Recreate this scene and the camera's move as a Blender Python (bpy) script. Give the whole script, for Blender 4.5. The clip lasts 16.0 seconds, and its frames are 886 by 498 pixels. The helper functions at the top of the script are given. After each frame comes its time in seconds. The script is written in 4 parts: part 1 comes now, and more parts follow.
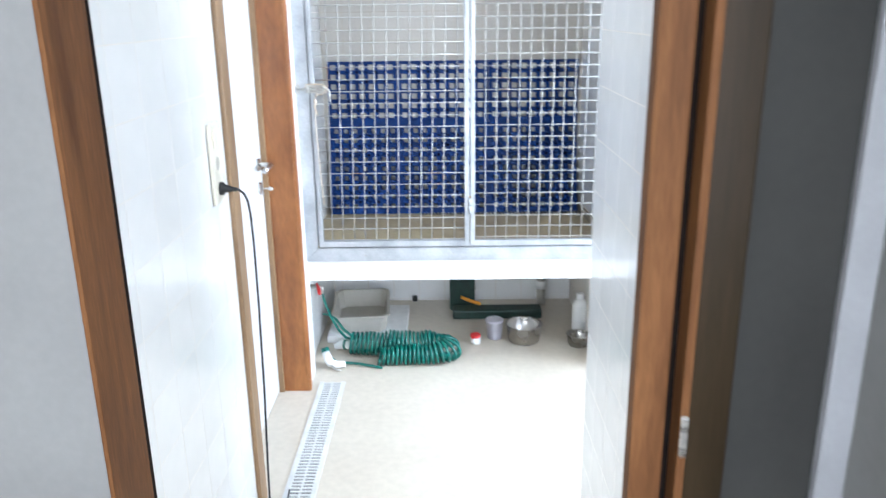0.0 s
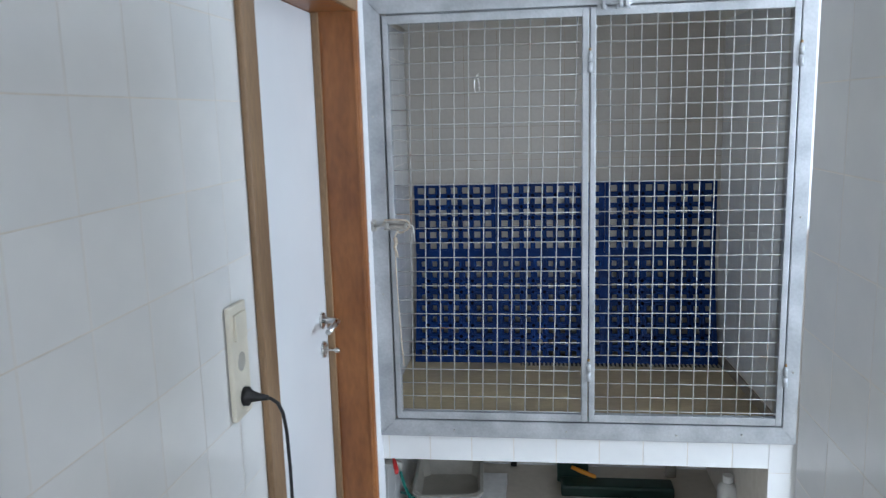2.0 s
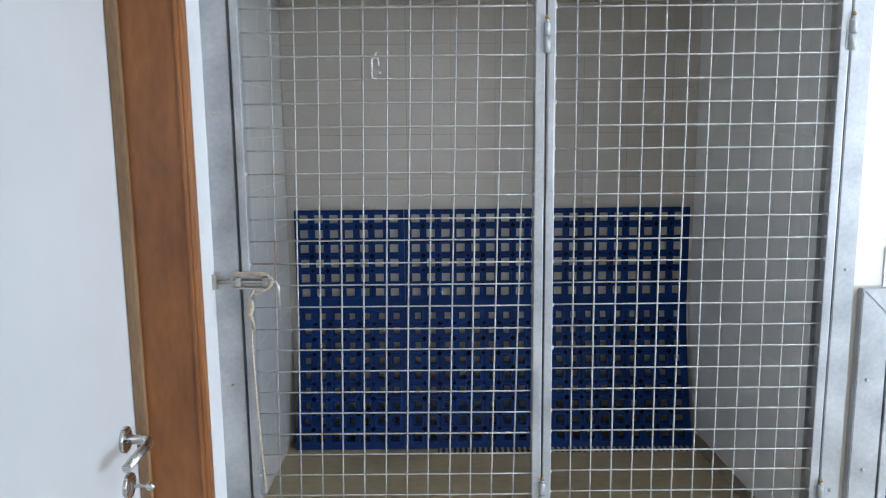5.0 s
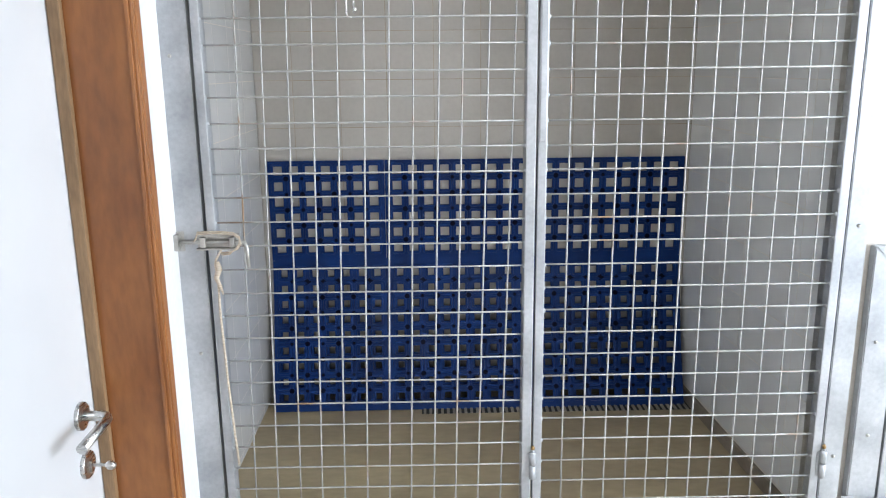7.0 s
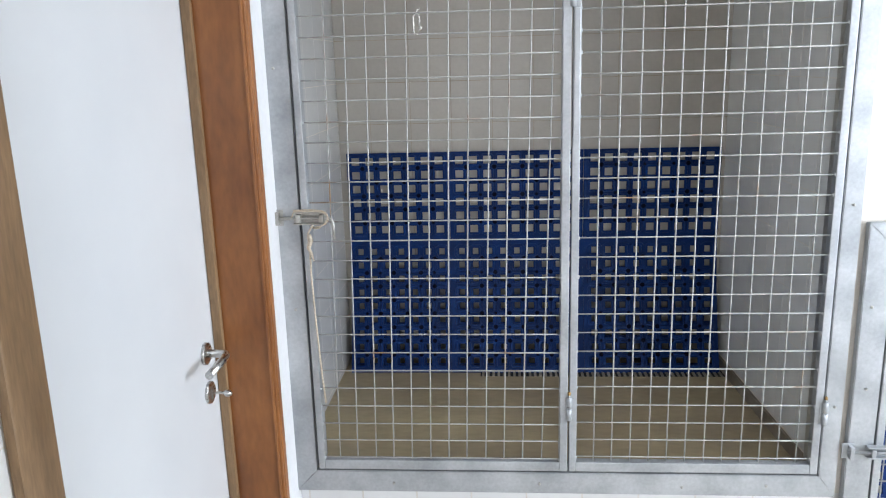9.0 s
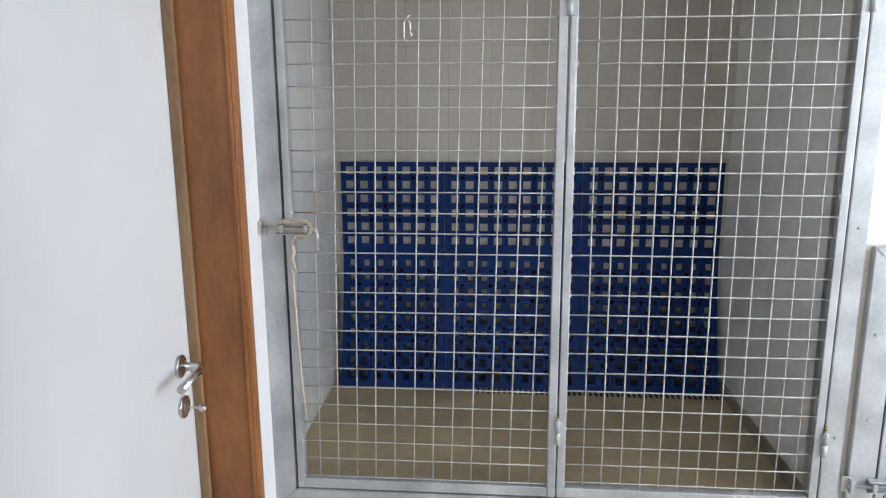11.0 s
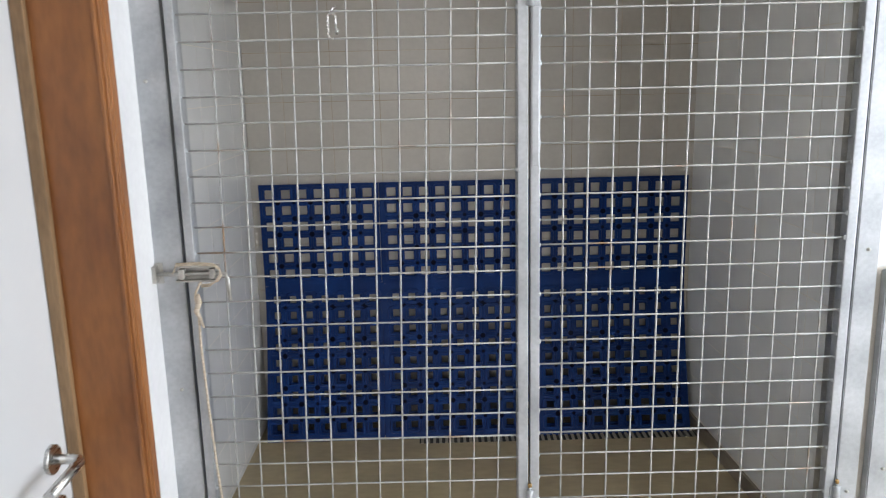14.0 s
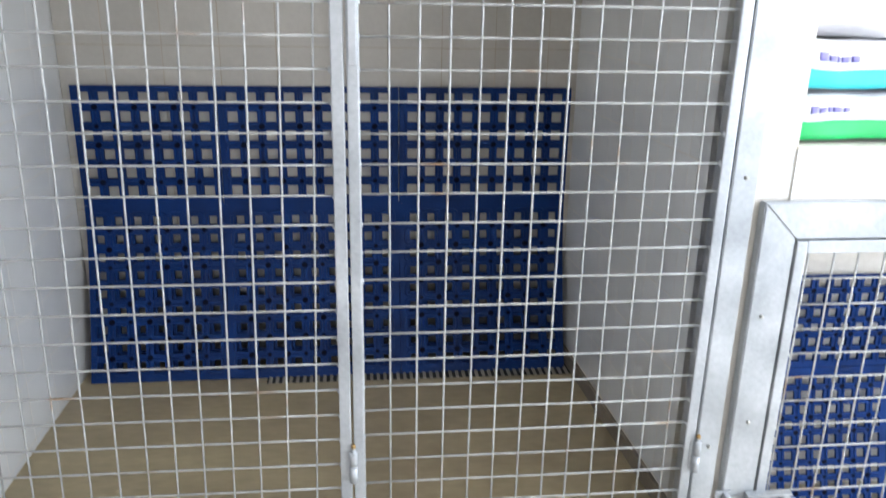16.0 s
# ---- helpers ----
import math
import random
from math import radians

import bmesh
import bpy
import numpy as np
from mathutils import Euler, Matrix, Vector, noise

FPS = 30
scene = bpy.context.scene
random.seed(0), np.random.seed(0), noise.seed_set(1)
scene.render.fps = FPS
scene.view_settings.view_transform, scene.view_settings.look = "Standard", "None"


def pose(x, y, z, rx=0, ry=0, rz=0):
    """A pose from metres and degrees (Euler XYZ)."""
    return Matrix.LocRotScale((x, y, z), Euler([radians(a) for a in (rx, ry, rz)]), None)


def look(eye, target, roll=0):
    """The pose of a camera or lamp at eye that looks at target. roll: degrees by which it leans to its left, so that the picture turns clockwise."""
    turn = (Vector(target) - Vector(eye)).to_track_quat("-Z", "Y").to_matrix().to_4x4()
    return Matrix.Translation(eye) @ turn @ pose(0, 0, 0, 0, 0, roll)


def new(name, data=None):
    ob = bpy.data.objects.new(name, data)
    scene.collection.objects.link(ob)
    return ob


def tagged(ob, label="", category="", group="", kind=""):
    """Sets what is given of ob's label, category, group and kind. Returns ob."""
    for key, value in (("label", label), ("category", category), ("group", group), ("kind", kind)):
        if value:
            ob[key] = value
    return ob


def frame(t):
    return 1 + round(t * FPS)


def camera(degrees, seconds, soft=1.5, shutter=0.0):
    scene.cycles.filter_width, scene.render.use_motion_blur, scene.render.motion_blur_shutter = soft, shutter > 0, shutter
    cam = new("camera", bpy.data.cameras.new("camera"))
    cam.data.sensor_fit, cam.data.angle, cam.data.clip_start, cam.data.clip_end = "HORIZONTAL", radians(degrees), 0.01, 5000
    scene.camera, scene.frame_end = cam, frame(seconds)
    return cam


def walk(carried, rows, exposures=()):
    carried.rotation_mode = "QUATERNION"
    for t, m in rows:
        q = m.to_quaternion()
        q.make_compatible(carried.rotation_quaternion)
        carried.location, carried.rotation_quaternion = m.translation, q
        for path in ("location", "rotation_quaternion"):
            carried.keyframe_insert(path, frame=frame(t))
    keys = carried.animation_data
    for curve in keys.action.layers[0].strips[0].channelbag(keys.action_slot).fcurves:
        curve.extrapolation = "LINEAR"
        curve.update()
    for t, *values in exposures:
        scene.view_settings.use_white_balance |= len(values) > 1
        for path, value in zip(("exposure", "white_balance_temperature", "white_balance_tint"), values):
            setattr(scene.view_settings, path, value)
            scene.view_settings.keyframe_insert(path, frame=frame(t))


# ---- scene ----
cam = camera(59.5, 16.0, soft=1.1, shutter=0.5)
PATH = [
    (0, (0.669, -3.381, 1.663), (0.66, -1.47, 1.074), -0.7),
    (0.5, (0.657, -3.225, 1.688), (0.509, -1.295, 1.183), 1.5),
    (1, (0.651, -3.016, 1.718), (0.414, -1.062, 1.364), 0.5),
    (1.5, (0.637, -2.809, 1.732), (0.332, -0.85, 1.467), -0.8),
    (2, (0.611, -2.643, 1.722), (0.363, -0.689, 1.38), -1.6),
    (2.5, (0.543, -2.479, 1.726), (0.416, -0.522, 1.336), 0.1),
    (2.6, (0.536, -2.447, 1.722), (0.401, -0.493, 1.322), 0.7),
    (3, (0.527, -2.335, 1.725), (0.386, -0.374, 1.357), 1.5),
    (3.5, (0.571, -2.192, 1.737), (0.411, -0.224, 1.421), 0.7),
    (4, (0.599, -2.054, 1.721), (0.372, -0.087, 1.442), -0.7),
    (4.5, (0.56, -1.868, 1.695), (0.507, 0.11, 1.406), -0.5),
    (7, (0.555, -1.593, 1.69), (0.588, 0.355, 1.237), -0.6),
    (7.5, (0.586, -1.721, 1.709), (0.551, 0.228, 1.261), -0.9),
    (8, (0.605, -1.841, 1.697), (0.489, 0.114, 1.292), -1.2),
    (8.5, (0.611, -1.908, 1.705), (0.497, 0.036, 1.246), -1.2),
    (9, (0.602, -1.93, 1.72), (0.452, 0.01, 1.255), -1.6),
    (11.5, (0.652, -1.817, 1.719), (0.491, 0.131, 1.294), -0.0),
    (12, (0.645, -1.78, 1.708), (0.544, 0.178, 1.314), -1.2),
    (12.5, (0.636, -1.757, 1.705), (0.526, 0.199, 1.302), -1.8),
    (13, (0.621, -1.686, 1.693), (0.455, 0.263, 1.274), -1.4),
    (13.5, (0.598, -1.606, 1.716), (0.515, 0.355, 1.331), -1.2),
    (14, (0.593, -1.52, 1.701), (0.607, 0.436, 1.287), -1.3),
    (14.5, (0.637, -1.426, 1.716), (0.68, 0.53, 1.301), -2.1),
    (15, (0.642, -1.38, 1.715), (0.68, 0.581, 1.325), 0.6),
    (15.5, (0.693, -1.327, 1.687), (0.765, 0.607, 1.185), 0.6),
    (15.9, (0.787, -1.257, 1.655), (0.985, 0.633, 1.064), 1.1),
    (16, (0.796, -1.253, 1.65), (1.006, 0.635, 1.026), 1.1),
]
EXPOSURES = [(0, 1.5, 5500, 8), (0.6, 0.9, 5500, 8), (1.0, 0.62, 5500, 8), (1.6, 0.3, 5500, 8), (3.5, -0.02, 5600, 8), (4.7, 0.12, 5700, 8), (7, 0.77, 6000, 10), (8.5, 0.58, 6000, 10), (9, 0.5, 6000, 10), (12.5, 0.32, 6300, 11), (13.5, 0.33, 6300, 11), (15, 0.58, 6250, 11), (16, 0.67, 6000, 10)]
walk(cam, [(t, look(eye, target, roll)) for t, eye, target, roll in PATH], EXPOSURES)

# ---- world and light ----
world = bpy.data.worlds.new("world")
world.use_nodes = True
scene.world = world
wn = world.node_tree
sky = wn.nodes.new("ShaderNodeTexSky")
sky.sky_type = 'NISHITA'
sky.sun_disc = False
sky.sun_elevation = radians(35)
sky.sun_rotation = radians(200)
wn.links.new(sky.outputs[0], wn.nodes["Background"].inputs[0])
wn.nodes["Background"].inputs[1].default_value = 0.1


def area(name, eye, target, sx, sy, power, colour):
    data = bpy.data.lights.new(name, 'AREA')
    data.shape, data.size, data.size_y, data.energy, data.color = 'RECTANGLE', sx, sy, power, colour
    ob = new(name, data)
    ob.matrix_world = look(eye, target)
    return ob


# daylight in the room's windows, fill from two added hall windows, the ceiling light
area("window_daylight", (2.58, -2.215, 1.62), (2.3, 0, 1.35), 1.4, 1.25, 14.5, (0.93, 0.96, 1.0))
area("window_daylight_east", (4.06, -1.13, 1.52), (0, -1.1, 1.3), 2.05, 1.5, 84, (0.90, 0.95, 1.0))
# hall fill: unseen sources added to brighten the passage and kennel
area("hall_fill_east", (1.275, -4.0, 1.45), (0, -3.2, 1.1), 1.5, 1.3, 28, (1.0, 0.975, 0.94))
area("hall_fill_south", (-0.35, -5.47, 1.7), (0.2, 0, 1.2), 2.9, 1.2, 29, (1.0, 0.975, 0.94))
area("ceiling_light_glow", (1.66, -0.74, 2.565), (1.66, -0.74, 0), 1.15, 0.12, 3, (1.0, 0.95, 0.89))


# ---- materials ----
def material(name, colour, rough=0.5, metal=0.0):
    m = bpy.data.materials.new(name)
    m.use_nodes = True
    b = m.node_tree.nodes["Principled BSDF"]
    b.inputs["Base Color"].default_value = (*colour, 1)
    b.inputs["Roughness"].default_value = rough
    b.inputs["Metallic"].default_value = metal
    return m


def mottle(m, c0, c1, scale, stretch=(1, 1, 1), detail=5, lo=0.3, hi=0.7, bump=0.0, fine=0.0, rough=None, per_object=0.0, coords="Object"):
    """Two-colour noise on the base colour, with optional bump, fine grain, roughness range and tone by object."""
    nt = m.node_tree
    n, l, b = nt.nodes, nt.links, nt.nodes["Principled BSDF"]
    tc, mp = n.new("ShaderNodeTexCoord"), n.new("ShaderNodeMapping")
    mp.inputs["Scale"].default_value = stretch
    l.new(tc.outputs[coords], mp.inputs[0])
    nz = n.new("ShaderNodeTexNoise")
    nz.inputs["Scale"].default_value, nz.inputs["Detail"].default_value = scale, detail
    l.new(mp.outputs[0], nz.inputs[0])
    rp = n.new("ShaderNodeValToRGB")
    rp.color_ramp.elements[0].position, rp.color_ramp.elements[1].position = lo, hi
    rp.color_ramp.elements[0].color, rp.color_ramp.elements[1].color = (*c0, 1), (*c1, 1)
    l.new(nz.outputs[0], rp.inputs[0])
    out = rp.outputs[0]
    if fine:
        nf = n.new("ShaderNodeTexNoise")
        nf.inputs["Scale"].default_value, nf.inputs["Detail"].default_value = scale * 14, 3
        l.new(mp.outputs[0], nf.inputs[0])
        mr = n.new("ShaderNodeMapRange")
        mr.inputs[1].default_value, mr.inputs[2].default_value = 0.3, 0.7
        mr.inputs[3].default_value, mr.inputs[4].default_value = 1 - fine, 1 + fine
        l.new(nf.outputs[0], mr.inputs[0])
        mx = n.new("ShaderNodeVectorMath")
        mx.operation = 'MULTIPLY'
        l.new(out, mx.inputs[0])
        l.new(mr.outputs[0], mx.inputs[1])
        out = mx.outputs[0]
    if per_object:
        oi, mr = n.new("ShaderNodeObjectInfo"), n.new("ShaderNodeMapRange")
        mr.inputs[3].default_value, mr.inputs[4].default_value = 1 - per_object, 1 + per_object
        l.new(oi.outputs["Random"], mr.inputs[0])
        mx = n.new("ShaderNodeVectorMath")
        mx.operation = 'MULTIPLY'
        l.new(out, mx.inputs[0])
        l.new(mr.outputs[0], mx.inputs[1])
        out = mx.outputs[0]
    l.new(out, b.inputs["Base Color"])
    if rough:
        mr = n.new("ShaderNodeMapRange")
        mr.inputs[1].default_value, mr.inputs[2].default_value = 0.3, 0.7
        mr.inputs[3].default_value, mr.inputs[4].default_value = rough
        l.new(nz.outputs[0], mr.inputs[0])
        l.new(mr.outputs[0], b.inputs["Roughness"])
    if bump:
        bp = n.new("ShaderNodeBump")
        bp.inputs["Strength"].default_value, bp.inputs["Distance"].default_value = bump, 0.002
        l.new(nz.outputs[0], bp.inputs["Height"])
        l.new(bp.outputs[0], b.inputs["Normal"])
    return m


M = {}
M["tile"] = mottle(material("white_glazed_tile", (.78, .78, .77), 0.12), (.76, .765, .76), (.81, .81, .80), 9, bump=0.06, rough=(0.10, 0.2), per_object=0.025)
# back wall tiles, with warm bounce light and inner shade in the colour
M["tile_back_shade"] = mottle(material("warm_shaded_tile", (.66, .62, .56), 0.3), (.49, .458, .405), (.55, .517, .465), 5, fine=0.03, bump=0.05, rough=(0.26, 0.4), per_object=0.02)
M["grout"] = mottle(material("grout", (.5, .47, .42), 0.85), (.66, .62, .555), (.74, .70, .64), 25, fine=0.06)
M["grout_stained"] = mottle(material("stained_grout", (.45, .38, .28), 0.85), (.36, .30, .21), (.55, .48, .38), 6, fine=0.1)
M["plaster"] = mottle(material("painted_plaster", (.7, .7, .7), 0.7), (.66, .66, .67), (.72, .72, .72), 6, fine=0.03, bump=0.15)
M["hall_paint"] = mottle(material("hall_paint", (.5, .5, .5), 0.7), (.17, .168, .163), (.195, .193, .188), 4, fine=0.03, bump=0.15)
# hall wall east of the doorway: its shade is put into the colour
M["hall_shade"] = mottle(material("shaded_hall_paint", (.13, .125, .12), 0.7), (.026, .0255, .024), (.036, .0355, .033), 4, fine=0.04, bump=0.15)
M["ceiling"] = mottle(material("ceiling_paint", (.8, .8, .79), 0.8), (.77, .77, .76), (.82, .82, .81), 5, fine=0.03)
M["door"] = mottle(material("white_laminate", (.8, .81, .82), 0.32), (.62, .632, .645), (.665, .675, .685), 4, rough=(0.28, 0.38))
M["wood"] = mottle(material("red_brown_wood", (.25, .10, .04), 0.4), (.185, .064, .018), (.37, .152, .046), 1.9, (3, 3, 0.9), detail=8, lo=0.34, hi=0.68, fine=0.12, bump=0.1, rough=(0.3, 0.45))
# the casing's wood again, darkened for the shade inside the door recess
M["wood_lining"] = mottle(material("shaded_red_brown_wood", (.2, .08, .03), 0.35), (.16, .054, .014), (.31, .122, .034), 1.9, (3, 3, 0.9), detail=8, lo=0.34, hi=0.68, fine=0.12, bump=0.1, rough=(0.28, 0.4))
# door frame wood with the hall's shade put into its near-black colour
M["wood_shade"] = mottle(material("shaded_brown_wood", (.12, .06, .03), 0.4), (.014, .0095, .005), (.03, .019, .009), 3.0, (5, 5, 0.4), detail=6, fine=0.12, rough=(0.3, 0.45))
M["wood_hall"] = mottle(material("brown_wood", (.2, .09, .04), 0.55), (.084, .035, .0125), (.16, .072, .027), 2.4, (6, 6, 0.7), detail=8, lo=0.34, hi=0.68, fine=0.14, bump=0.1, rough=(0.55, 0.68))
for nm in ("wood_shade", "hall_shade"):
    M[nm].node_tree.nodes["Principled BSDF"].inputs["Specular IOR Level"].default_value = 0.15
M["wood_hall"].node_tree.nodes["Principled BSDF"].inputs["Specular IOR Level"].default_value = 0.12
for nm in ("wood", "wood_lining", "wood_hall"):
    for nd in M[nm].node_tree.nodes:
        if nd.type == 'TEX_NOISE' and nd.inputs["Scale"].default_value < 10:
            nd.inputs["Distortion"].default_value = 1.1
M["wood_edge"] = mottle(material("pale_worn_wood", (.36, .22, .11), 0.45), (.17, .10, .046), (.30, .19, .10), 4.0, (4, 4, 0.6), detail=7, fine=0.15, bump=0.15)
M["galv"] = mottle(material("galvanised_steel", (.52, .54, .56), 0.45, 0.45), (.32, .335, .35), (.51, .525, .54), 9, detail=6, fine=0.07, bump=0.12, rough=(0.36, 0.55))
M["wire"] = mottle(material("galvanised_wire", (.58, .58, .57), 0.45, 0.5), (.33, .33, .32), (.50, .495, .48), 40, fine=0.05, rough=(0.5, 0.68), per_object=0.08)
M["steel"] = mottle(material("brushed_steel", (.55, .54, .52), 0.3, 1.0), (.46, .45, .44), (.62, .61, .59), 30, (1, 1, 8), rough=(0.22, 0.36))
# a little rust tint along the wires
nt = M["wire"].node_tree
rn, rr, rm = nt.nodes.new("ShaderNodeTexNoise"), nt.nodes.new("ShaderNodeValToRGB"), nt.nodes.new("ShaderNodeMix")
rn.inputs["Scale"].default_value, rn.inputs["Detail"].default_value = 9, 4
rr.color_ramp.elements[0].position, rr.color_ramp.elements[1].position = 0.60, 0.72
rm.data_type = 'RGBA'
rm.inputs[7].default_value = (.30, .20, .12, 1)
gm = nt.nodes.new("ShaderNodeNewGeometry")
nt.links.new(gm.outputs["Position"], rn.inputs[0])
nt.links.new(rn.outputs[0], rr.inputs[0])
nt.links.new(rr.outputs[0], rm.inputs[0])
bs = nt.nodes["Principled BSDF"]
nt.links.new(bs.inputs["Base Color"].links[0].from_socket, rm.inputs[6])
nt.links.new(rm.outputs[2], bs.inputs["Base Color"])
M["rust"] = mottle(material("rusty_brass", (.34, .22, .08), 0.55, 0.4), (.22, .12, .04), (.45, .31, .11), 60, fine=0.15)
M["zinc"] = mottle(material("dull_zinc", (.45, .44, .41), 0.42, 0.8), (.36, .35, .32), (.54, .53, .5), 40, fine=0.08, rough=(0.32, 0.55))
M["floor"] = mottle(material("cream_resin_floor", (.6, .54, .45), 0.35), (.53, .475, .39), (.61, .555, .465), 2.2, detail=8, fine=0.05, rough=(0.28, 0.45), bump=0.05)
M["kennel_floor"] = mottle(material("brown_resin_floor", (.33, .27, .18), 0.4), (.36, .29, .185), (.50, .415, .25), 1.7, (1, 2.2, 1), detail=9, fine=0.08, rough=(0.3, 0.5), bump=0.06)
M["skirting"] = mottle(material("brown_grey_skirting", (.2, .17, .13), 0.5), (.22, .185, .14), (.32, .27, .21), 8, fine=0.08)
M["blue"] = mottle(material("blue_plastic", (.0012, .022, .16), 0.5), (.0006, .019, .105), (.0014, .031, .165), 10, fine=0.08, rough=(0.45, 0.6), per_object=0.06)
M["blue"].node_tree.nodes["Principled BSDF"].inputs["Specular IOR Level"].default_value = 0.22
# blue plastic darkened to the shade inside the peg sockets
M["peg"] = material("socket_shade", (.0004, .002, .014), 0.6)
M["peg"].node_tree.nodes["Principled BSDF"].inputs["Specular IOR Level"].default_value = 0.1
M["pot"] = mottle(material("cloudy_plastic", (.42, .40, .44), 0.3), (.36, .34, .38), (.5, .48, .52), 14)
M["pan"] = mottle(material("dull_stainless", (.4, .38, .35), 0.38, 1.0), (.34, .32, .29), (.46, .44, .41), 8, rough=(0.2, 0.34))
M["hose"] = mottle(material("green_hose", (.01, .17, .13), 0.28), (.004, .07, .056), (.010, .16, .122), 12, rough=(0.22, 0.36))
M["cream"] = mottle(material("cream_plastic", (.7, .66, .55), 0.35), (.66, .62, .51), (.73, .69, .58), 20, rough=(0.3, 0.42))
M["black"] = material("black_rubber", (.012, .012, .013), 0.5)
# dull black for strips that stand in for shade in the frame's gaps
M["gap"] = material("dull_black_gap", (.010, .007, .006), 0.9)
M["gap"].node_tree.nodes["Principled BSDF"].inputs["Specular IOR Level"].default_value = 0.1
M["black_bag"] = mottle(material("black_plastic_bag", (.01, .01, .011), 0.35), (.006, .006, .007), (.02, .02, .021), 20, bump=0.6)
M["clear_bag"] = mottle(material("crumpled_clear_plastic", (.35, .34, .33), 0.2), (.1, .095, .09), (.6, .59, .57), 14, detail=8, bump=0.9)
M["white_plastic"] = mottle(material("white_plastic", (.75, .75, .74), 0.4), (.72, .72, .71), (.79, .79, .78), 12, fine=0.03)
M["trim_paint"] = mottle(material("pale_grey_paint", (.4, .4, .42), 0.5), (.24, .24, .255), (.29, .29, .305), 7, fine=0.03)
M["foam"] = mottle(material("white_foam", (.75, .75, .74), 0.8), (.7, .7, .69), (.8, .8, .79), 30, fine=0.05, bump=0.2)
M["basin"] = mottle(material("grey_beige_plastic", (.42, .4, .35), 0.45), (.38, .36, .31), (.46, .44, .39), 9, fine=0.04)
M["dark_green"] = mottle(material("dark_green_plastic", (.008, .03, .022), 0.5), (.006, .022, .016), (.012, .042, .03), 25, fine=0.15)
M["orange"] = material("orange_plastic", (.7, .28, .02), 0.4)
M["red"] = material("red_plastic", (.55, .02, .02), 0.4)
M["green_pack"] = mottle(material("green_film", (.02, .42, .11), 0.3), (.015, .36, .09), (.03, .48, .13), 10, bump=0.3)
M["cyan_pack"] = mottle(material("turquoise_film", (.03, .45, .5), 0.3), (.02, .4, .45), (.05, .5, .55), 10, bump=0.3)
M["white_pack"] = mottle(material("white_film", (.75, .75, .78), 0.3), (.68, .68, .72), (.8, .8, .82), 10, bump=0.3)
M["violet"] = material("violet_print", (.22, .2, .5), 0.4)
M["cord"] = mottle(material("beige_cord", (.5, .42, .32), 0.8), (.4, .33, .24), (.6, .52, .42), 60, (1, 1, 6), fine=0.1)
M["card"] = mottle(material("white_card", (.68, .67, .65), 0.7), (.64, .63, .61), (.71, .70, .68), 8, fine=0.03)
M["print"] = material("grey_print", (.12, .12, .12), 0.7)
M["amber"] = material("yellow_print", (.6, .42, .05), 0.6)
M["slot"] = material("drain_dark", (.03, .03, .03), 0.8)
M["grate"] = mottle(material("pale_grate", (.62, .62, .61), 0.4), (.55, .55, .54), (.68, .68, .67), 15, fine=0.05)
M["comb"] = mottle(material("beige_grate", (.36, .33, .27), 0.5), (.3, .27, .22), (.42, .39, .32), 15, fine=0.08)
M["lamp"] = material("lamp_diffuser", (.8, .8, .78), 0.5)
M["lamp"].node_tree.nodes["Principled BSDF"].inputs["Emission Color"].default_value = (1, .94, .85, 1)
M["lamp"].node_tree.nodes["Principled BSDF"].inputs["Emission Strength"].default_value = 6
glass = bpy.data.materials.new("window_glass")
glass.use_nodes = True
gb = glass.node_tree.nodes["Principled BSDF"]
gb.inputs["Transmission Weight"].default_value, gb.inputs["Roughness"].default_value, gb.inputs["IOR"].default_value = 1, 0.0, 1.45
M["glass"] = glass


# ---- mesh helpers ----
def box(bm, x0, x1, y0, y1, z0, z1, bevel=0.0):
    r = bmesh.ops.create_cube(bm, size=1, matrix=Matrix.LocRotScale(((x0 + x1) / 2, (y0 + y1) / 2, (z0 + z1) / 2), None, (abs(x1 - x0), abs(y1 - y0), abs(z1 - z0))))
    if bevel:
        es = list({e for v in r["verts"] for e in v.link_edges})
        bmesh.ops.bevel(bm, geom=es, offset=bevel, segments=2, affect='EDGES', profile=0.6)
    return bm


def boxed(*a, bevel=0.0):
    return box(bmesh.new(), *a, bevel=bevel)


def tube(bm, pts, r, seg=8, cap=True):
    """A round bar swept along the points; r may be one radius or one for each point."""
    pts = [Vector(p) for p in pts]
    rings, side = [], None
    for i, p in enumerate(pts):
        d = (pts[min(i + 1, len(pts) - 1)] - pts[max(i - 1, 0)]).normalized()
        if side is None:
            side = d.orthogonal().normalized()
        side = (side - d * side.dot(d)).normalized()
        up, rad = d.cross(side), r[i] if isinstance(r, (list, tuple)) else r
        rings.append([bm.verts.new(p + rad * (math.cos(2 * math.pi * k / seg) * side + math.sin(2 * math.pi * k / seg) * up)) for k in range(seg)])
    for a, b in zip(rings, rings[1:]):
        for k in range(seg):
            bm.faces.new((a[k], a[(k + 1) % seg], b[(k + 1) % seg], b[k])).smooth = True
    if cap:
        bm.faces.new(rings[0][::-1])
        bm.faces.new(rings[-1])
    return bm


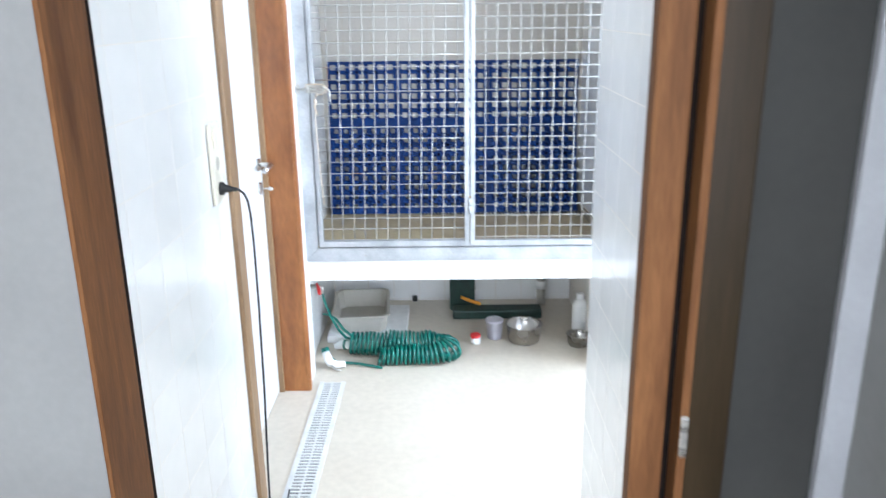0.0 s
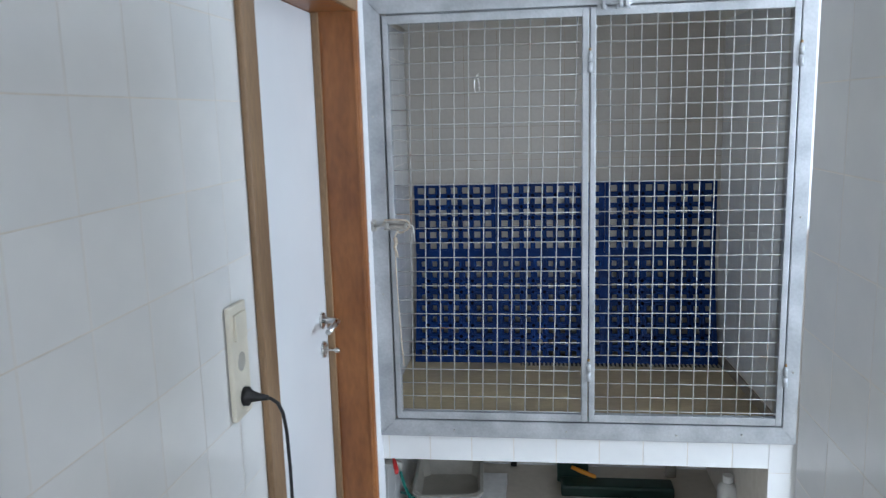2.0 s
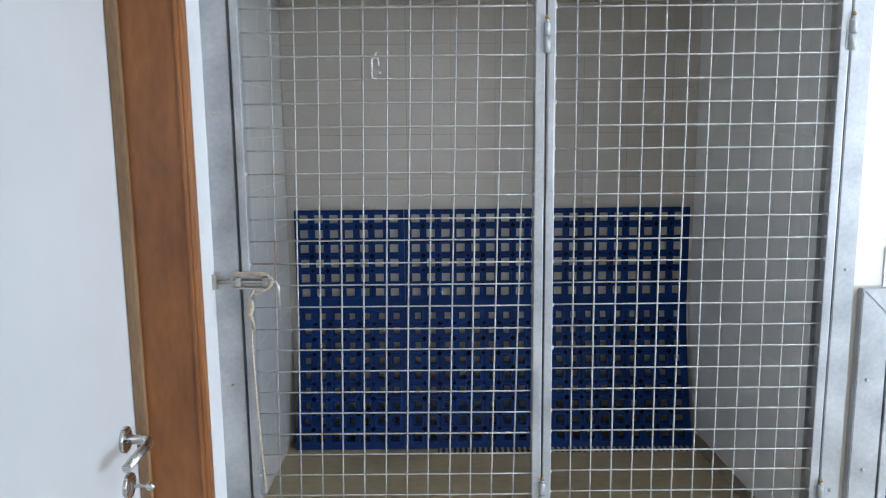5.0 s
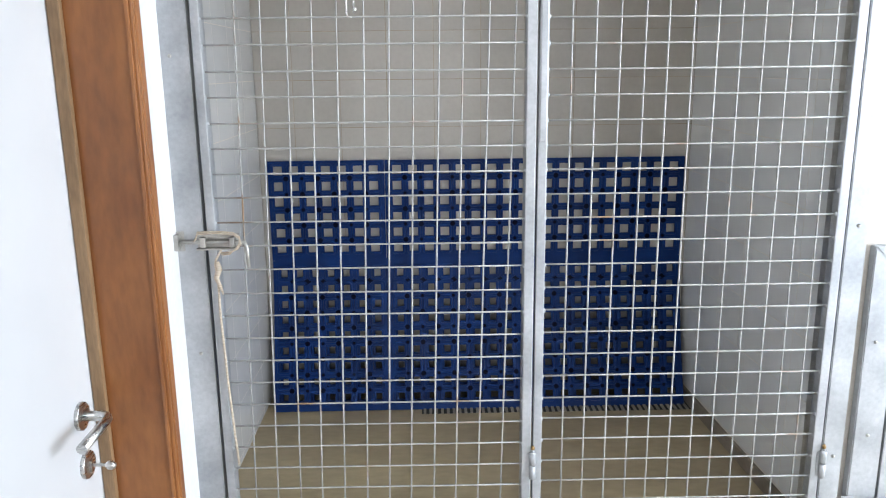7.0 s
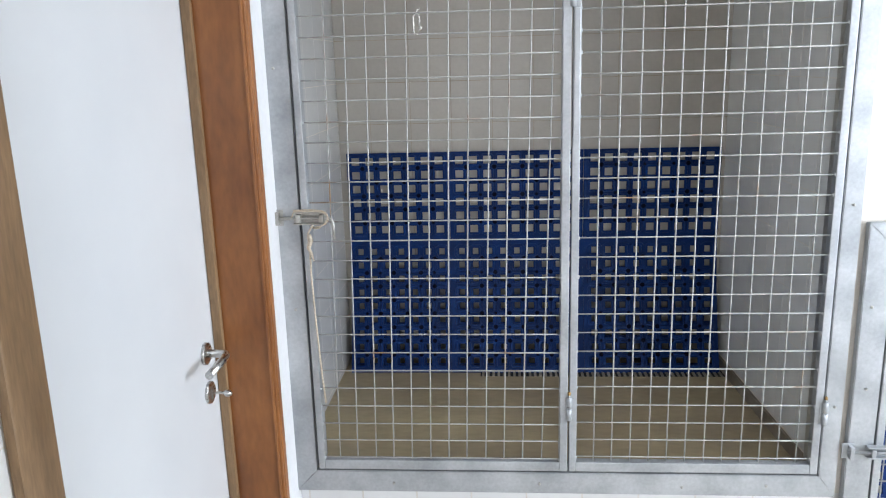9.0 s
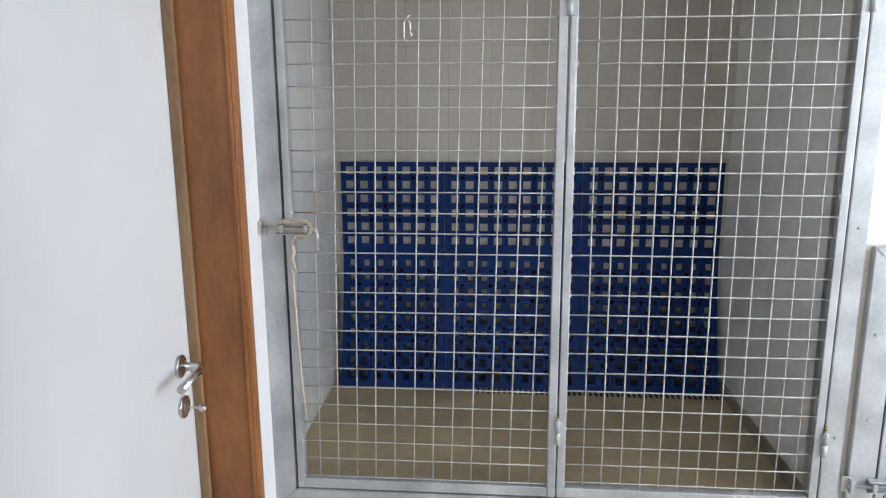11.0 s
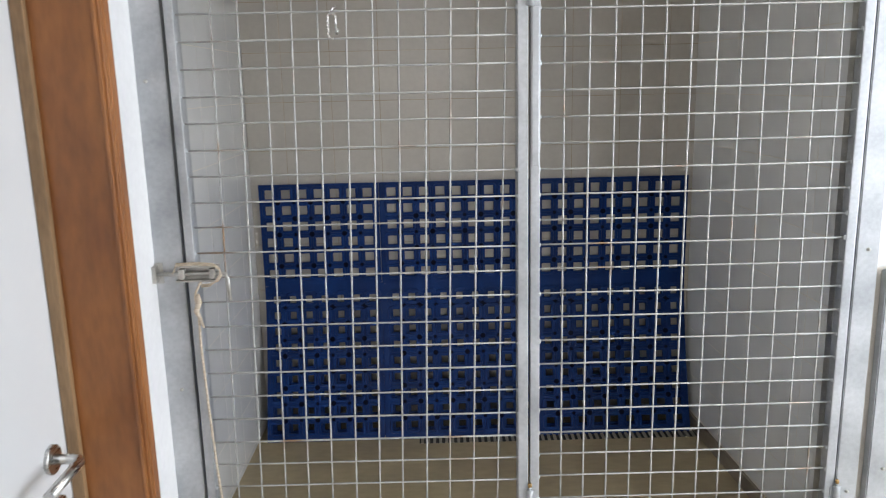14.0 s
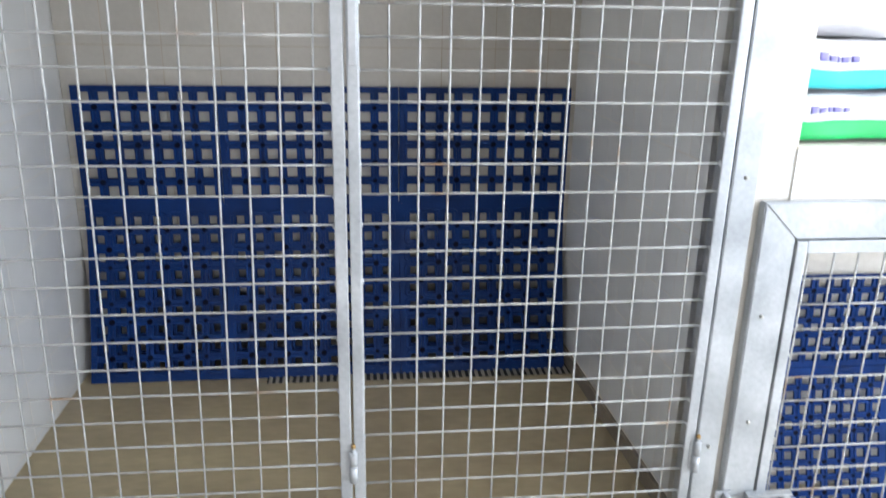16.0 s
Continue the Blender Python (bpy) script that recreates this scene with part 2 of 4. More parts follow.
def lathe(bm, profile, at, seg=28, squash=(1, 1)):
    """A turned form: (radius, height) pairs round an upright axis."""
    rings = []
    for r, z in profile:
        rings.append([bm.verts.new((at[0] + squash[0] * r * math.cos(2 * math.pi * k / seg), at[1] + squash[1] * r * math.sin(2 * math.pi * k / seg), at[2] + z)) for k in range(seg)])
    for a, b in zip(rings, rings[1:]):
        for k in range(seg):
            bm.faces.new((a[k], a[(k + 1) % seg], b[(k + 1) % seg], b[k])).smooth = True
    bm.faces.new(rings[0][::-1])
    bm.faces.new(rings[-1])
    return bm


def mesh_of(name, bm, mat):
    bmesh.ops.recalc_face_normals(bm, faces=bm.faces)
    me = bpy.data.meshes.new(name)
    bm.to_mesh(me)
    bm.free()
    me.materials.append(M[mat] if isinstance(mat, str) else mat)
    return me


def base_of(ob):
    while ob.parent:
        ob = ob.parent
    return ob


def under(ob, parent):
    if parent:
        ob.parent = parent
        ob.matrix_parent_inverse = Matrix.Translation(base_of(parent).location).inverted()
        if parent.parent:
            ob.matrix_parent_inverse = Matrix()
    return ob


def part(name, bm, mat, parent=None, label=""):
    """One mesh object, built in world places, under a thing or a part."""
    return tagged(under(new(name, mesh_of(name, bm, mat)), parent), label)


def thing(name, at, label, category, group="", kind=""):
    ob = new(name)
    ob.location = at
    ob.empty_display_size = 0.05
    return tagged(ob, label, category, group, kind)


def single(name, bm, mat, label, category, group="", kind=""):
    return tagged(part(name, bm, mat), label, category, group, kind)


def structure(name, bm, mat, label=""):
    return tagged(part(name, bm, mat), label, "", "", "structure")


tile_meshes = {}


def tile_mesh(w, h, mat):
    """A glazed tile lying in x and y with a pillowed edge, its face towards +z."""
    key = (round(w, 3), round(h, 3), mat)
    if key not in tile_meshes:
        bm = bmesh.new()
        e, t = 0.0007, 0.0004
        v0 = [bm.verts.new((x, y, 0)) for x, y in ((0, 0), (w, 0), (w, h), (0, h))]
        v1 = [bm.verts.new((x, y, t - 0.00015)) for x, y in ((0, 0), (w, 0), (w, h), (0, h))]
        v2 = [bm.verts.new((x, y, t)) for x, y in ((e, e), (w - e, e), (w - e, h - e), (e, h - e))]
        for a, b in ((v0, v1), (v1, v2)):
            for k in range(4):
                bm.faces.new((a[k], a[(k + 1) % 4], b[(k + 1) % 4], b[k]))
        bm.faces.new(v2)
        tile_meshes[key] = mesh_of("tile", bm, mat)
    return tile_meshes[key]


def tiled(parent, corner, u, v, wide, high, mat="tile", size=0.149, joint=0.0023, u0=0.0, v0=0.0, skip=None):
    """Glazed tiles on a wall face: corner, the two directions along it, its size and the first joints' places."""
    corner, u, v = Vector(corner), Vector(u), Vector(v)
    turn = Matrix((u, v, u.cross(v))).transposed().to_4x4()
    pitch = size + joint

    def cuts(length, first):
        xs = [first + pitch * k for k in range(-1, int(length / pitch) + 2)]
        return [(max(a, 0), min(a + size, length)) for a in xs if min(a + size, length) - max(a, 0) > 0.008]
    for a0, a1 in cuts(wide, u0):
        for b0, b1 in cuts(high, v0):
            if skip and skip((a0 + a1) / 2, (b0 + b1) / 2):
                continue
            ob = new("tile", tile_mesh(a1 - a0, b1 - b0, mat))
            ob.matrix_basis = Matrix.Translation(corner + u * a0 + v * b0) @ turn @ pose(0, 0, 0, random.uniform(-.05, .05), random.uniform(-.05, .05), 0)
            ob.parent = parent
    return parent


# ---- the setting ----
WX = 0.03      # face of the tiled wall with the door
HIGH = 2.62    # ceiling
bm = boxed(-2.4, 1.68, -5.6, -2.29, -0.12, 0)
box(bm, -2.4, 4.3, -2.29, 1.1, -0.12, 0)
floor = structure("floor", bm, "floor", "smooth cream resin floor with faint stains")
bm = boxed(-2.4, 1.68, -5.6, -2.29, HIGH, HIGH + 0.12)
box(bm, -2.4, 4.3, -2.29, 1.1, HIGH, HIGH + 0.12)
ceiling = structure("ceiling", bm, "ceiling", "plain white painted ceiling")

# wall with the white door: three pieces round its opening, tiles on the room side
T = 0.002
bm = boxed(WX - 0.20, WX - T, -1.952, -1.09, 0, HIGH)
box(bm, WX - 0.20, WX - T, -1.09, -0.15, 2.06, HIGH)
box(bm, WX - 0.20, WX - T, -0.15, 0.03, 0, HIGH)
wall_west = structure("wall_west", bm, "grout", "white glazed tile wall beside the door")
structure("wall_return", boxed(WX - T + 0.0003, WX, -0.1275, 0.028, 0, HIGH), "plaster", "plain white strip between door frame and kennel")

# partition on the other side of the passage
RX = 1.105
wall_partition = structure("wall_partition", boxed(RX + T, RX + 0.12, -2.24, -1.15, 0, HIGH), "grout", "white glazed tile partition wall")

# wall of the hall with the doorway
bm = boxed(-2.4, 0.036, -2.13, -1.969, 0, HIGH)
box(bm, 0, 1.145, -2.105, -1.94, 2.125, HIGH)
structure("wall_hall", bm, "hall_paint", "grey painted hall wall")
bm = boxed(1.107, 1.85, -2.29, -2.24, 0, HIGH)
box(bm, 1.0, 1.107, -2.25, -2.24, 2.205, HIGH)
structure("wall_hall_east", bm, "hall_shade", "grey hall wall with shade in its dark colour")
bm = boxed(3.31, 4.1, -2.29, -2.24, 0, HIGH)
box(bm, 1.85, 3.31, -2.29, -2.24, 0, 0.96)
box(bm, 1.85, 3.31, -2.29, -2.24, 2.28, HIGH)
structure("wall_south", bm, "plaster", "white plastered wall with a window")
structure("trim", boxed(1.252, 1.299, -2.312, -2.292, 0, HIGH, bevel=0.003), "trim_paint", "pale grey painted upright trim on the hall wall")
structure("wall_hall_west", boxed(-2.4, -2.3, -5.5, -2.13, 0, HIGH), "hall_paint", "plain grey painted hall wall")
bm = boxed(-2.4, -1.9, -5.6, -5.5, 0, HIGH)
box(bm, 1.2, 1.68, -5.6, -5.5, 0, HIGH)
box(bm, -1.9, 1.2, -5.6, -5.5, 0, 1.05)
box(bm, -1.9, 1.2, -5.6, -5.5, 2.35, HIGH)
structure("wall_hall_south", bm, "hall_paint", "plain grey painted hall wall with an added unseen window")
bm = boxed(1.30, 1.68, -3.2, -2.29, 0, HIGH)
box(bm, 1.30, 1.68, -5.5, -4.8, 0, HIGH)
box(bm, 1.30, 1.68, -4.8, -3.2, 0, 0.75)
box(bm, 1.30, 1.68, -4.8, -3.2, 2.15, HIGH)
structure("wall_hall_far", bm, "hall_paint", "plain grey painted hall wall with an added unseen window")

# room to the east, with its window
bm = boxed(4.1, 4.3, -2.24, -0.05, 0, 0.7)
box(bm, 4.1, 4.3, -2.24, -0.05, 2.35, HIGH)
box(bm, 4.1, 4.3, -0.05, 1.1, 0, HIGH)
box(bm, 4.1, 4.3, -2.43, -2.24, 0, HIGH)
structure("wall_east", bm, "plaster", "white plastered wall with the window")
structure("wall_north", boxed(-0.25, 4.3, 0.98, 1.1, 0, HIGH), "grout", "back wall behind the kennels")
structure("wall_kennel_west", boxed(-0.17, -T, 0.03, 0.98, 0, HIGH), "grout", "side wall of the kennels")

def window(name, axis, at, thick, a0, a1, z0, z1):
    """A framed pane in an opening of a wall that runs along x or y."""
    def bar(p0, p1, y0, y1, q0, q1, bm):
        return box(bm, p0, p1, y0, y1, q0, q1) if axis == "x" else box(bm, y0, y1, p0, p1, q0, q1)
    mid = (a0 + a1) / 2
    w = thing(name, (mid, at, z0) if axis == "x" else (at, mid, z0), "white framed window with clear glass", "window", kind="structure")
    e, f, h = 0.001, 0.06, thick / 2
    bm = bmesh.new()
    bar(a0 + e, a0 + f, at - h, at + h, z0 + e, z1 - e, bm)
    bar(a1 - f, a1 - e, at - h, at + h, z0 + e, z1 - e, bm)
    bar(a0 + f, a1 - f, at - h, at + h, z0 + e, z0 + f, bm)
    bar(a0 + f, a1 - f, at - h, at + h, z1 - f, z1 - e, bm)
    part("window_frame", bm, "white_plastic", w)
    pane = part("pane", bar(a0 + f, a1 - f, at - 0.003, at + 0.003, z0 + f, z1 - f, bmesh.new()), "glass", w)
    pane.visible_shadow = False


window("window_1", "y", 4.16, 0.08, -2.24, -0.05, 0.7, 2.35)
window("window_2", "x", -2.266, 0.042, 1.85, 3.31, 0.96, 2.28)
# unseen hall windows, added to carry the fill lamps
window("hall_fill_window_1", "y", 1.61, 0.06, -4.8, -3.2, 0.75, 2.15)
window("hall_fill_window_2", "x", -5.55, 0.06, -1.9, 1.2, 1.05, 2.35)

# ceiling light of the room
cl = thing("ceiling_light", (1.66, -0.74, 2.58), "long white ceiling light with a diffuser", "lamp")
part("frame", boxed(1.06, 2.26, -0.83, -0.65, 2.585, HIGH, bevel=0.005), "white_plastic", cl)
part("diffuser", boxed(1.08, 2.24, -0.81, -0.67, 2.572, 2.583), "lamp", cl)

# doorway between hall and passage
dw = thing("door_1", (0.5, -2.1, 0), "red-brown wooden door frame of the passage", "door frame", kind="structure")
bm = boxed(0.0365, 0.046, -2.135, -1.969, 0, 2.12, bevel=0.003)
part("jamb", bm, "wood_hall", dw)
# solid dark strip in place of the gap's shadow
part("seal", boxed(0.0, 0.0445, -1.9685, -1.9525, 0, 2.12), "gap", dw, "dark strip for the shaded gap beside the tiles")
part("jamb", boxed(0.957, 1.009, -2.30, -2.262, 0, 2.12, bevel=0.004), "wood_hall", dw)
# another black strip, for the shade in the rebate
part("seal", boxed(1.007, 1.028, -2.27, -2.245, 0, 2.12), "gap", dw, "black strip for the shaded gap in the rebate")
part("stop", boxed(1.027, 1.041, -2.315, -2.25, 0, 2.12, bevel=0.004), "wood_hall", dw, "worn rounded edge of the frame")
part("strike_plate", boxed(1.028, 1.040, -2.3175, -2.3145, 0.99, 1.06, bevel=0.001), "steel", dw, "small steel strike plate")
# architrave and lintel take the shade-darkened wood
part("architrave", boxed(1.042, 1.106, -2.306, -2.24, 0, 2.2, bevel=0.003), "wood_shade", dw)
part("lintel", boxed(0.0, 1.145, -2.115, -1.94, 2.08, 2.122), "wood_shade", dw)

# the white door in the tiled wall
d2 = thing("door_2", (-0.06, -0.62, 0), "closed white laminate door in a red-brown wooden frame", "door", kind="structure")
leaf = part("leaf", boxed(-0.142, -0.102, -1.085, -0.176, 0.006, 2.048, bevel=0.002), "door", d2, "smooth white door leaf")
bm = boxed(-0.17, 0.028, -0.172, -0.15, 0, 2.062)
part("jamb", bm, "wood_lining", d2, "wide red-brown wooden lining")
part("jamb", boxed(-0.17, 0.028, -1.10, -1.078, 0, 2.062), "wood_lining", d2)
part("head", boxed(-0.17, 0.028, -1.077, -0.173, 2.05, 2.072), "wood_lining", d2)
part("stop", boxed(-0.101, -0.078, -0.187, -0.1725, 0, 2.049, bevel=0.003), "wood_edge", d2, "pale wooden stop")
part("stop", boxed(-0.101, -0.086, -1.0775, -1.062, 0, 2.049, bevel=0.003), "wood_edge", d2)
part("architrave", boxed(0.0285, 0.043, -1.152, -1.074, 0, 2.128, bevel=0.004), "wood_edge", d2, "pale worn wooden casing")
bm = boxed(0.0285, 0.0355, -0.176, -0.1715, 0, 2.05, bevel=0.0015)
box(bm, 0.0285, 0.0415, -0.1705, -0.1625, 0, 2.05, bevel=0.003)
box(bm, 0.0285, 0.0430, -0.1612, -0.1545, 0, 2.05, bevel=0.003)
box(bm, 0.0285, 0.0405, -0.1535, -0.128, 0, 2.128, bevel=0.004)
part("architrave", bm, "wood", d2, "moulded red-brown casing")
part("head_architrave", boxed(0.0285, 0.043, -1.073, -0.158, 2.05, 2.128, bevel=0.004), "wood_edge", d2)
HY, HZ = -0.243, 1.066
bm = bmesh.new()
tube(bm, [(-0.102, HY, HZ), (-0.096, HY, HZ), (-0.0945, HY, HZ)], [0.027, 0.027, 0.025], 28)
part("rosette", bm, "steel", leaf, "round brushed steel rosette")
bm = bmesh.new()
tube(bm, [(-0.095, HY, HZ), (-0.062, HY, HZ), (-0.052, HY - 0.003, HZ), (-0.047, HY - 0.012, HZ), (-0.046, HY - 0.03, HZ - 0.001), (-0.046, HY - 0.125, HZ - 0.004)], 0.0095, 16)
part("door_handle", bm, "steel", leaf, "straight brushed steel lever")
bm = bmesh.new()
tube(bm, [(-0.102, HY, HZ - 0.099), (-0.096, HY, HZ - 0.099), (-0.0945, HY, HZ - 0.099)], [0.027, 0.027, 0.025], 28)
box(bm, -0.0946, -0.090, HY - 0.004, HY + 0.004, HZ - 0.115, HZ - 0.09)
part("keyhole_rosette", bm, "steel", leaf, "round steel keyhole plate")
bm = boxed(-0.092, -0.066, HY - 0.0012, HY + 0.0012, HZ - 0.103, HZ - 0.097)
tube(bm, [(-0.066, HY - 0.001, HZ - 0.1), (-0.06, HY - 0.001, HZ - 0.1), (-0.052, HY - 0.001, HZ - 0.101), (-0.046, HY - 0.001, HZ - 0.103)], [0.003, 0.0085, 0.009, 0.004], 10)
part("key", bm, "steel", leaf, "small steel key in the lock")

# slabs, pillars and backs of the kennels
slab_low = structure("slab_kennel", boxed(-T, 1.40, 0.016, 0.975, 0.468, 0.566), "grout", "raised kennel slab with a white tiled front")
structure("kennel_floor", boxed(-T, 1.452, 0.016, 0.975, 0.5665, 0.578), "kennel_floor", "brown resin kennel floor")
slab_top = structure("slab_shelf", boxed(WX, 1.476, 0.012, 0.975, 2.092, 2.182), "grout", "shelf slab with a white tiled front")
pillar = structure("pillar_kennel", boxed(1.40, 1.475, 0.014, 0.975, 0, 0.566), "grout", "white tiled pier under the kennel")
KX0, KX1 = 1.450, 1.416     # the wall's face at the front and at the back


def slant(front, back, thick_to, y0, y1, z0, z1):
    """An upright slab whose west face runs from front to back at a slight angle."""
    bm = boxed(0, 1, y0, y1, z0, z1)
    for v in bm.verts:
        v.co.x = thick_to if v.co.x > 0.5 else front + (back - front) * (v.co.y - y0) / (y1 - y0)
    return bm


part_w = structure("wall_kennel_east", slant(KX0 + T, KX1 + T, 1.56 - T, 0.016, 0.957, 0.566, HIGH), "grout", "white tiled wall between the kennels")
structure("baseboard", slant(KX0 - 0.007, KX1 - 0.007, 1.4515, 0.03, 0.955, 0.5785, 0.622), "skirting", "dark brown skirting along the kennel wall")
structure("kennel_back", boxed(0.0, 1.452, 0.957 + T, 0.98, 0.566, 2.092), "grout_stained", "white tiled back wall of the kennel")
slab_e = structure("slab_kennel_east", boxed(1.56 - T, 4.1, 0.012, 0.975, 1.312, 1.408), "grout", "white tiled shelf slab above the low kennel")
structure("wall_kennel_low", boxed(1.476, 1.55, 0.03, 0.975, 0, 0.566), "tile", "white side wall of the low kennel")

# floor channel with its slotted grate
dr = thing("floor_drain", (0.13, -0.9, 0), "pale slotted channel drain in the floor", "drain", kind="structure")
part("channel", boxed(0.078, 0.184, -2.0, -0.1, 0.0005, 0.0015), "slot", dr)
bm = boxed(0.072, 0.092, -2.0, -0.095, 0.001, 0.006, bevel=0.001)
box(bm, 0.170, 0.190, -2.0, -0.095, 0.001, 0.006, bevel=0.001)
box(bm, 0.127, 0.135, -2.0, -0.095, 0.001, 0.0058)
part("grate_frame", bm, "grate", dr)
bar = mesh_of("grate_bar", boxed(0, 0.078, -0.0056, 0.0056, 0, 0.0045), "grate")
for k in range(90):
    ob = under(new("grate_bar", bar), dr)
    ob.location = (0.092, -0.107 - 0.0208 * k, 0.001)

# channel in the kennel floor behind the mat
kd = thing("kennel_drain", (1.0, 0.84, 0.578), "beige comb grate in the kennel floor", "drain", kind="structure")
part("channel", boxed(0.52, 1.415, 0.782, 0.895, 0.5782, 0.5787), "slot", kd)
part("grate_frame", boxed(0.52, 1.415, 0.885, 0.897, 0.5785, 0.582), "comb", kd)
bar = mesh_of("grate_bar", boxed(-0.0045, 0.0045, 0, 0.106, 0, 0.003), "comb")
for k in range(46):
    ob = under(new("grate_bar", bar), kd)
    ob.location = (0.530 + 0.0194 * k, 0.780, 0.579)


# ---- kennel front ----
wire_meshes = {}


def wire(parent, p, length, axis):
    """A straight welded wire from p along x or z."""
    key = (round(length, 3), axis)
    if key not in wire_meshes:
        d = Vector((1, 0, 0)) if axis == "x" else Vector((0, 0, 1))
        n = 5
        bm = tube(bmesh.new(), [d * (length * k / n) + Vector((0, random.uniform(-.0005, .0005), 0)) for k in range(n + 1)], 0.002, 6)
        wire_meshes[key] = mesh_of("wire", bm, "wire")
    ob = under(new("wire", wire_meshes[key]), parent)
    ob.location = p
    ob.rotation_euler = (0, random.uniform(-.0014, .0014), 0)
    return ob


bead_mesh = None


def bead(parent, at, size):
    """A blob of weld where a wire ends on the frame."""
    global bead_mesh
    if not bead_mesh:
        bm = bmesh.new()
        bmesh.ops.create_icosphere(bm, subdivisions=1, radius=0.0042)
        for f in bm.faces:
            f.smooth = True
        bead_mesh = mesh_of("weld_bead", bm, "galv")
    ob = under(new("weld_bead", bead_mesh), parent)
    ob.location = at
    ob.scale = (size, size * 0.8, size * 1.3)


def mesh_door(name, x0, x1, z0, z1, stile, rail, first_x, first_z, label, group, pitch_x=0.0505, pitch_z=0.0505, skew=0.0):
    """A kennel door: bevelled angle-iron frame with a welded wire grid."""
    d = thing(name, ((x0 + x1) / 2, 0, z0), label, "kennel door", group)
    l, r = stile
    part("stile", boxed(x0, x0 + l, -0.014, 0.012, z0, z1, bevel=0.0025), "galv", d)
    part("stile", boxed(x1 - r, x1, -0.014, 0.012, z0, z1, bevel=0.0025), "galv", d)
    # darker zinc colour stands for shade on this leg, turned from the window
    part("return_leg", boxed(x1 - r + 0.0005, x1 - r + 0.0035, 0.0125, 0.034, z0 + rail, z1 - rail), "zinc", d)
    part("return_leg", boxed(x0 + l - 0.0035, x0 + l - 0.0005, 0.0125, 0.021, z0 + rail, z1 - rail), "galv", d)
    part("rail", boxed(x0 + l, x1 - r, -0.0135, 0.012, z0, z0 + rail, bevel=0.0025), "galv", d)
    part("rail", boxed(x0 + l, x1 - r, -0.0135, 0.012, z1 - rail, z1, bevel=0.0025), "galv", d)
    x = first_x
    while x < x1 - r - 0.004:
        w = wire(d, (x + random.uniform(-.0012, .0012), 0.0, z0 + rail - 0.012), z1 - z0 - 2 * rail + 0.024, "z")
        w.rotation_euler[1] += skew
        x += pitch_x
    z = first_z
    while z < z1 - rail - 0.006:
        wire(d, (x0 + l - 0.008, -0.0045, z + random.uniform(-.001, .001)), x1 - x0 - l - r + 0.016, "x")
        for wx in (x0 + l - 0.001, x1 - r + 0.001):
            bead(d, (wx + random.uniform(-.001, .001), -0.0085, z), random.uniform(0.75, 1.25))
        z += pitch_z
    return d


def hinge(parent, x, z, y=-0.019):
    """A weld-on barrel hinge."""
    bm = tube(bmesh.new(), [(x, y, z - 0.034), (x, y, z - 0.001)], 0.0075, 12)
    tube(bm, [(x, y, z + 0.001), (x, y, z + 0.027), (x, y, z + 0.031)], [0.0075, 0.0075, 0.005], 12)
    tube(bm, [(x, y, z + 0.03), (x, y, z + 0.037)], 0.0032, 8)
    box(bm, x - 0.012, x + 0.012, y + 0.003, y + 0.0065, z - 0.03, z + 0.026)
    h = part("hinge", bm, "galv", parent, "welded steel barrel hinge")
    part("pin", tube(bmesh.new(), [(x, y, z + 0.0372), (x, y, z + 0.043), (x, y, z + 0.046)], [0.0042, 0.0045, 0.002], 8), "rust", h, "rusty yellow-brown pin head")
    return h


def angle_frame(name, x0, x1, z0, z1, w, label, group, we=None):
    """The fixed front frame of a kennel, mitred flat bars."""
    f = thing(name, ((x0 + x1) / 2, 0, z0), label, "kennel frame", group)
    we = we or w

    def bar(pts):
        bm = bmesh.new()
        a = [bm.verts.new((x, -0.012, z)) for x, z in pts]
        b = [bm.verts.new((x, 0.011, z)) for x, z in pts]
        bm.faces.new(a), bm.faces.new(b[::-1])
        for k in range(4):
            bm.faces.new((a[k], a[(k + 1) % 4], b[(k + 1) % 4], b[k]))
        bmesh.ops.bevel(bm, geom=list(bm.edges), offset=0.0022, segments=2, affect='EDGES')
        return bm
    g = 0.0004
    part("post", bar(((x0, z0), (x0 + w, z0 + w + g), (x0 + w, z1 - w - g), (x0, z1))), "galv", f)
    part("post", bar(((x1 - we, z0 + w + g), (x1, z0), (x1, z1), (x1 - we, z1 - w - g))), "galv", f)
    part("sill_bar", bar(((x0 + g, z0), (x1 - g, z0), (x1 - we, z0 + w), (x0 + w, z0 + w))), "galv", f)
    part("head_bar", bar(((x0 + w, z1 - w), (x1 - we, z1 - w), (x1 - g, z1), (x0 + g, z1))), "galv", f)
    # rebate behind the doors, along the four sides
    for nm, b in (("rebate", (x0 + w - 0.012, x0 + w + 0.009, z0 + w, z1 - w)), ("rebate", (x1 - we - 0.007, x1 - we + 0.012, z0 + w, z1 - w))):
        part(nm, boxed(b[0], b[1], 0.027, 0.037, b[2], b[3]), "galv", f)
    part("rebate", boxed(x0 + w + 0.0145, x1 - we - 0.0075, 0.027, 0.037, z1 - w - 0.012, z1 - w + 0.012), "galv", f)
    part("rebate", boxed(x0 + w + 0.0145, x1 - we - 0.0075, 0.027, 0.037, z0 + w - 0.012, z0 + w + 0.010), "galv", f)
    return f


def screws(parent, places):
    for x, z in places:
        bm = tube(bmesh.new(), [(x, -0.0115, z), (x, -0.0155, z), (x, -0.0165, z)], [0.004, 0.0036, 0.0015], 10)
        part("screw", bm, "zinc", parent)


KF = angle_frame("kennel_frame", 0.024, 1.478, 0.570, 2.118, 0.062, "galvanised steel front frame of the raised kennel", "kennel frames", 0.046)
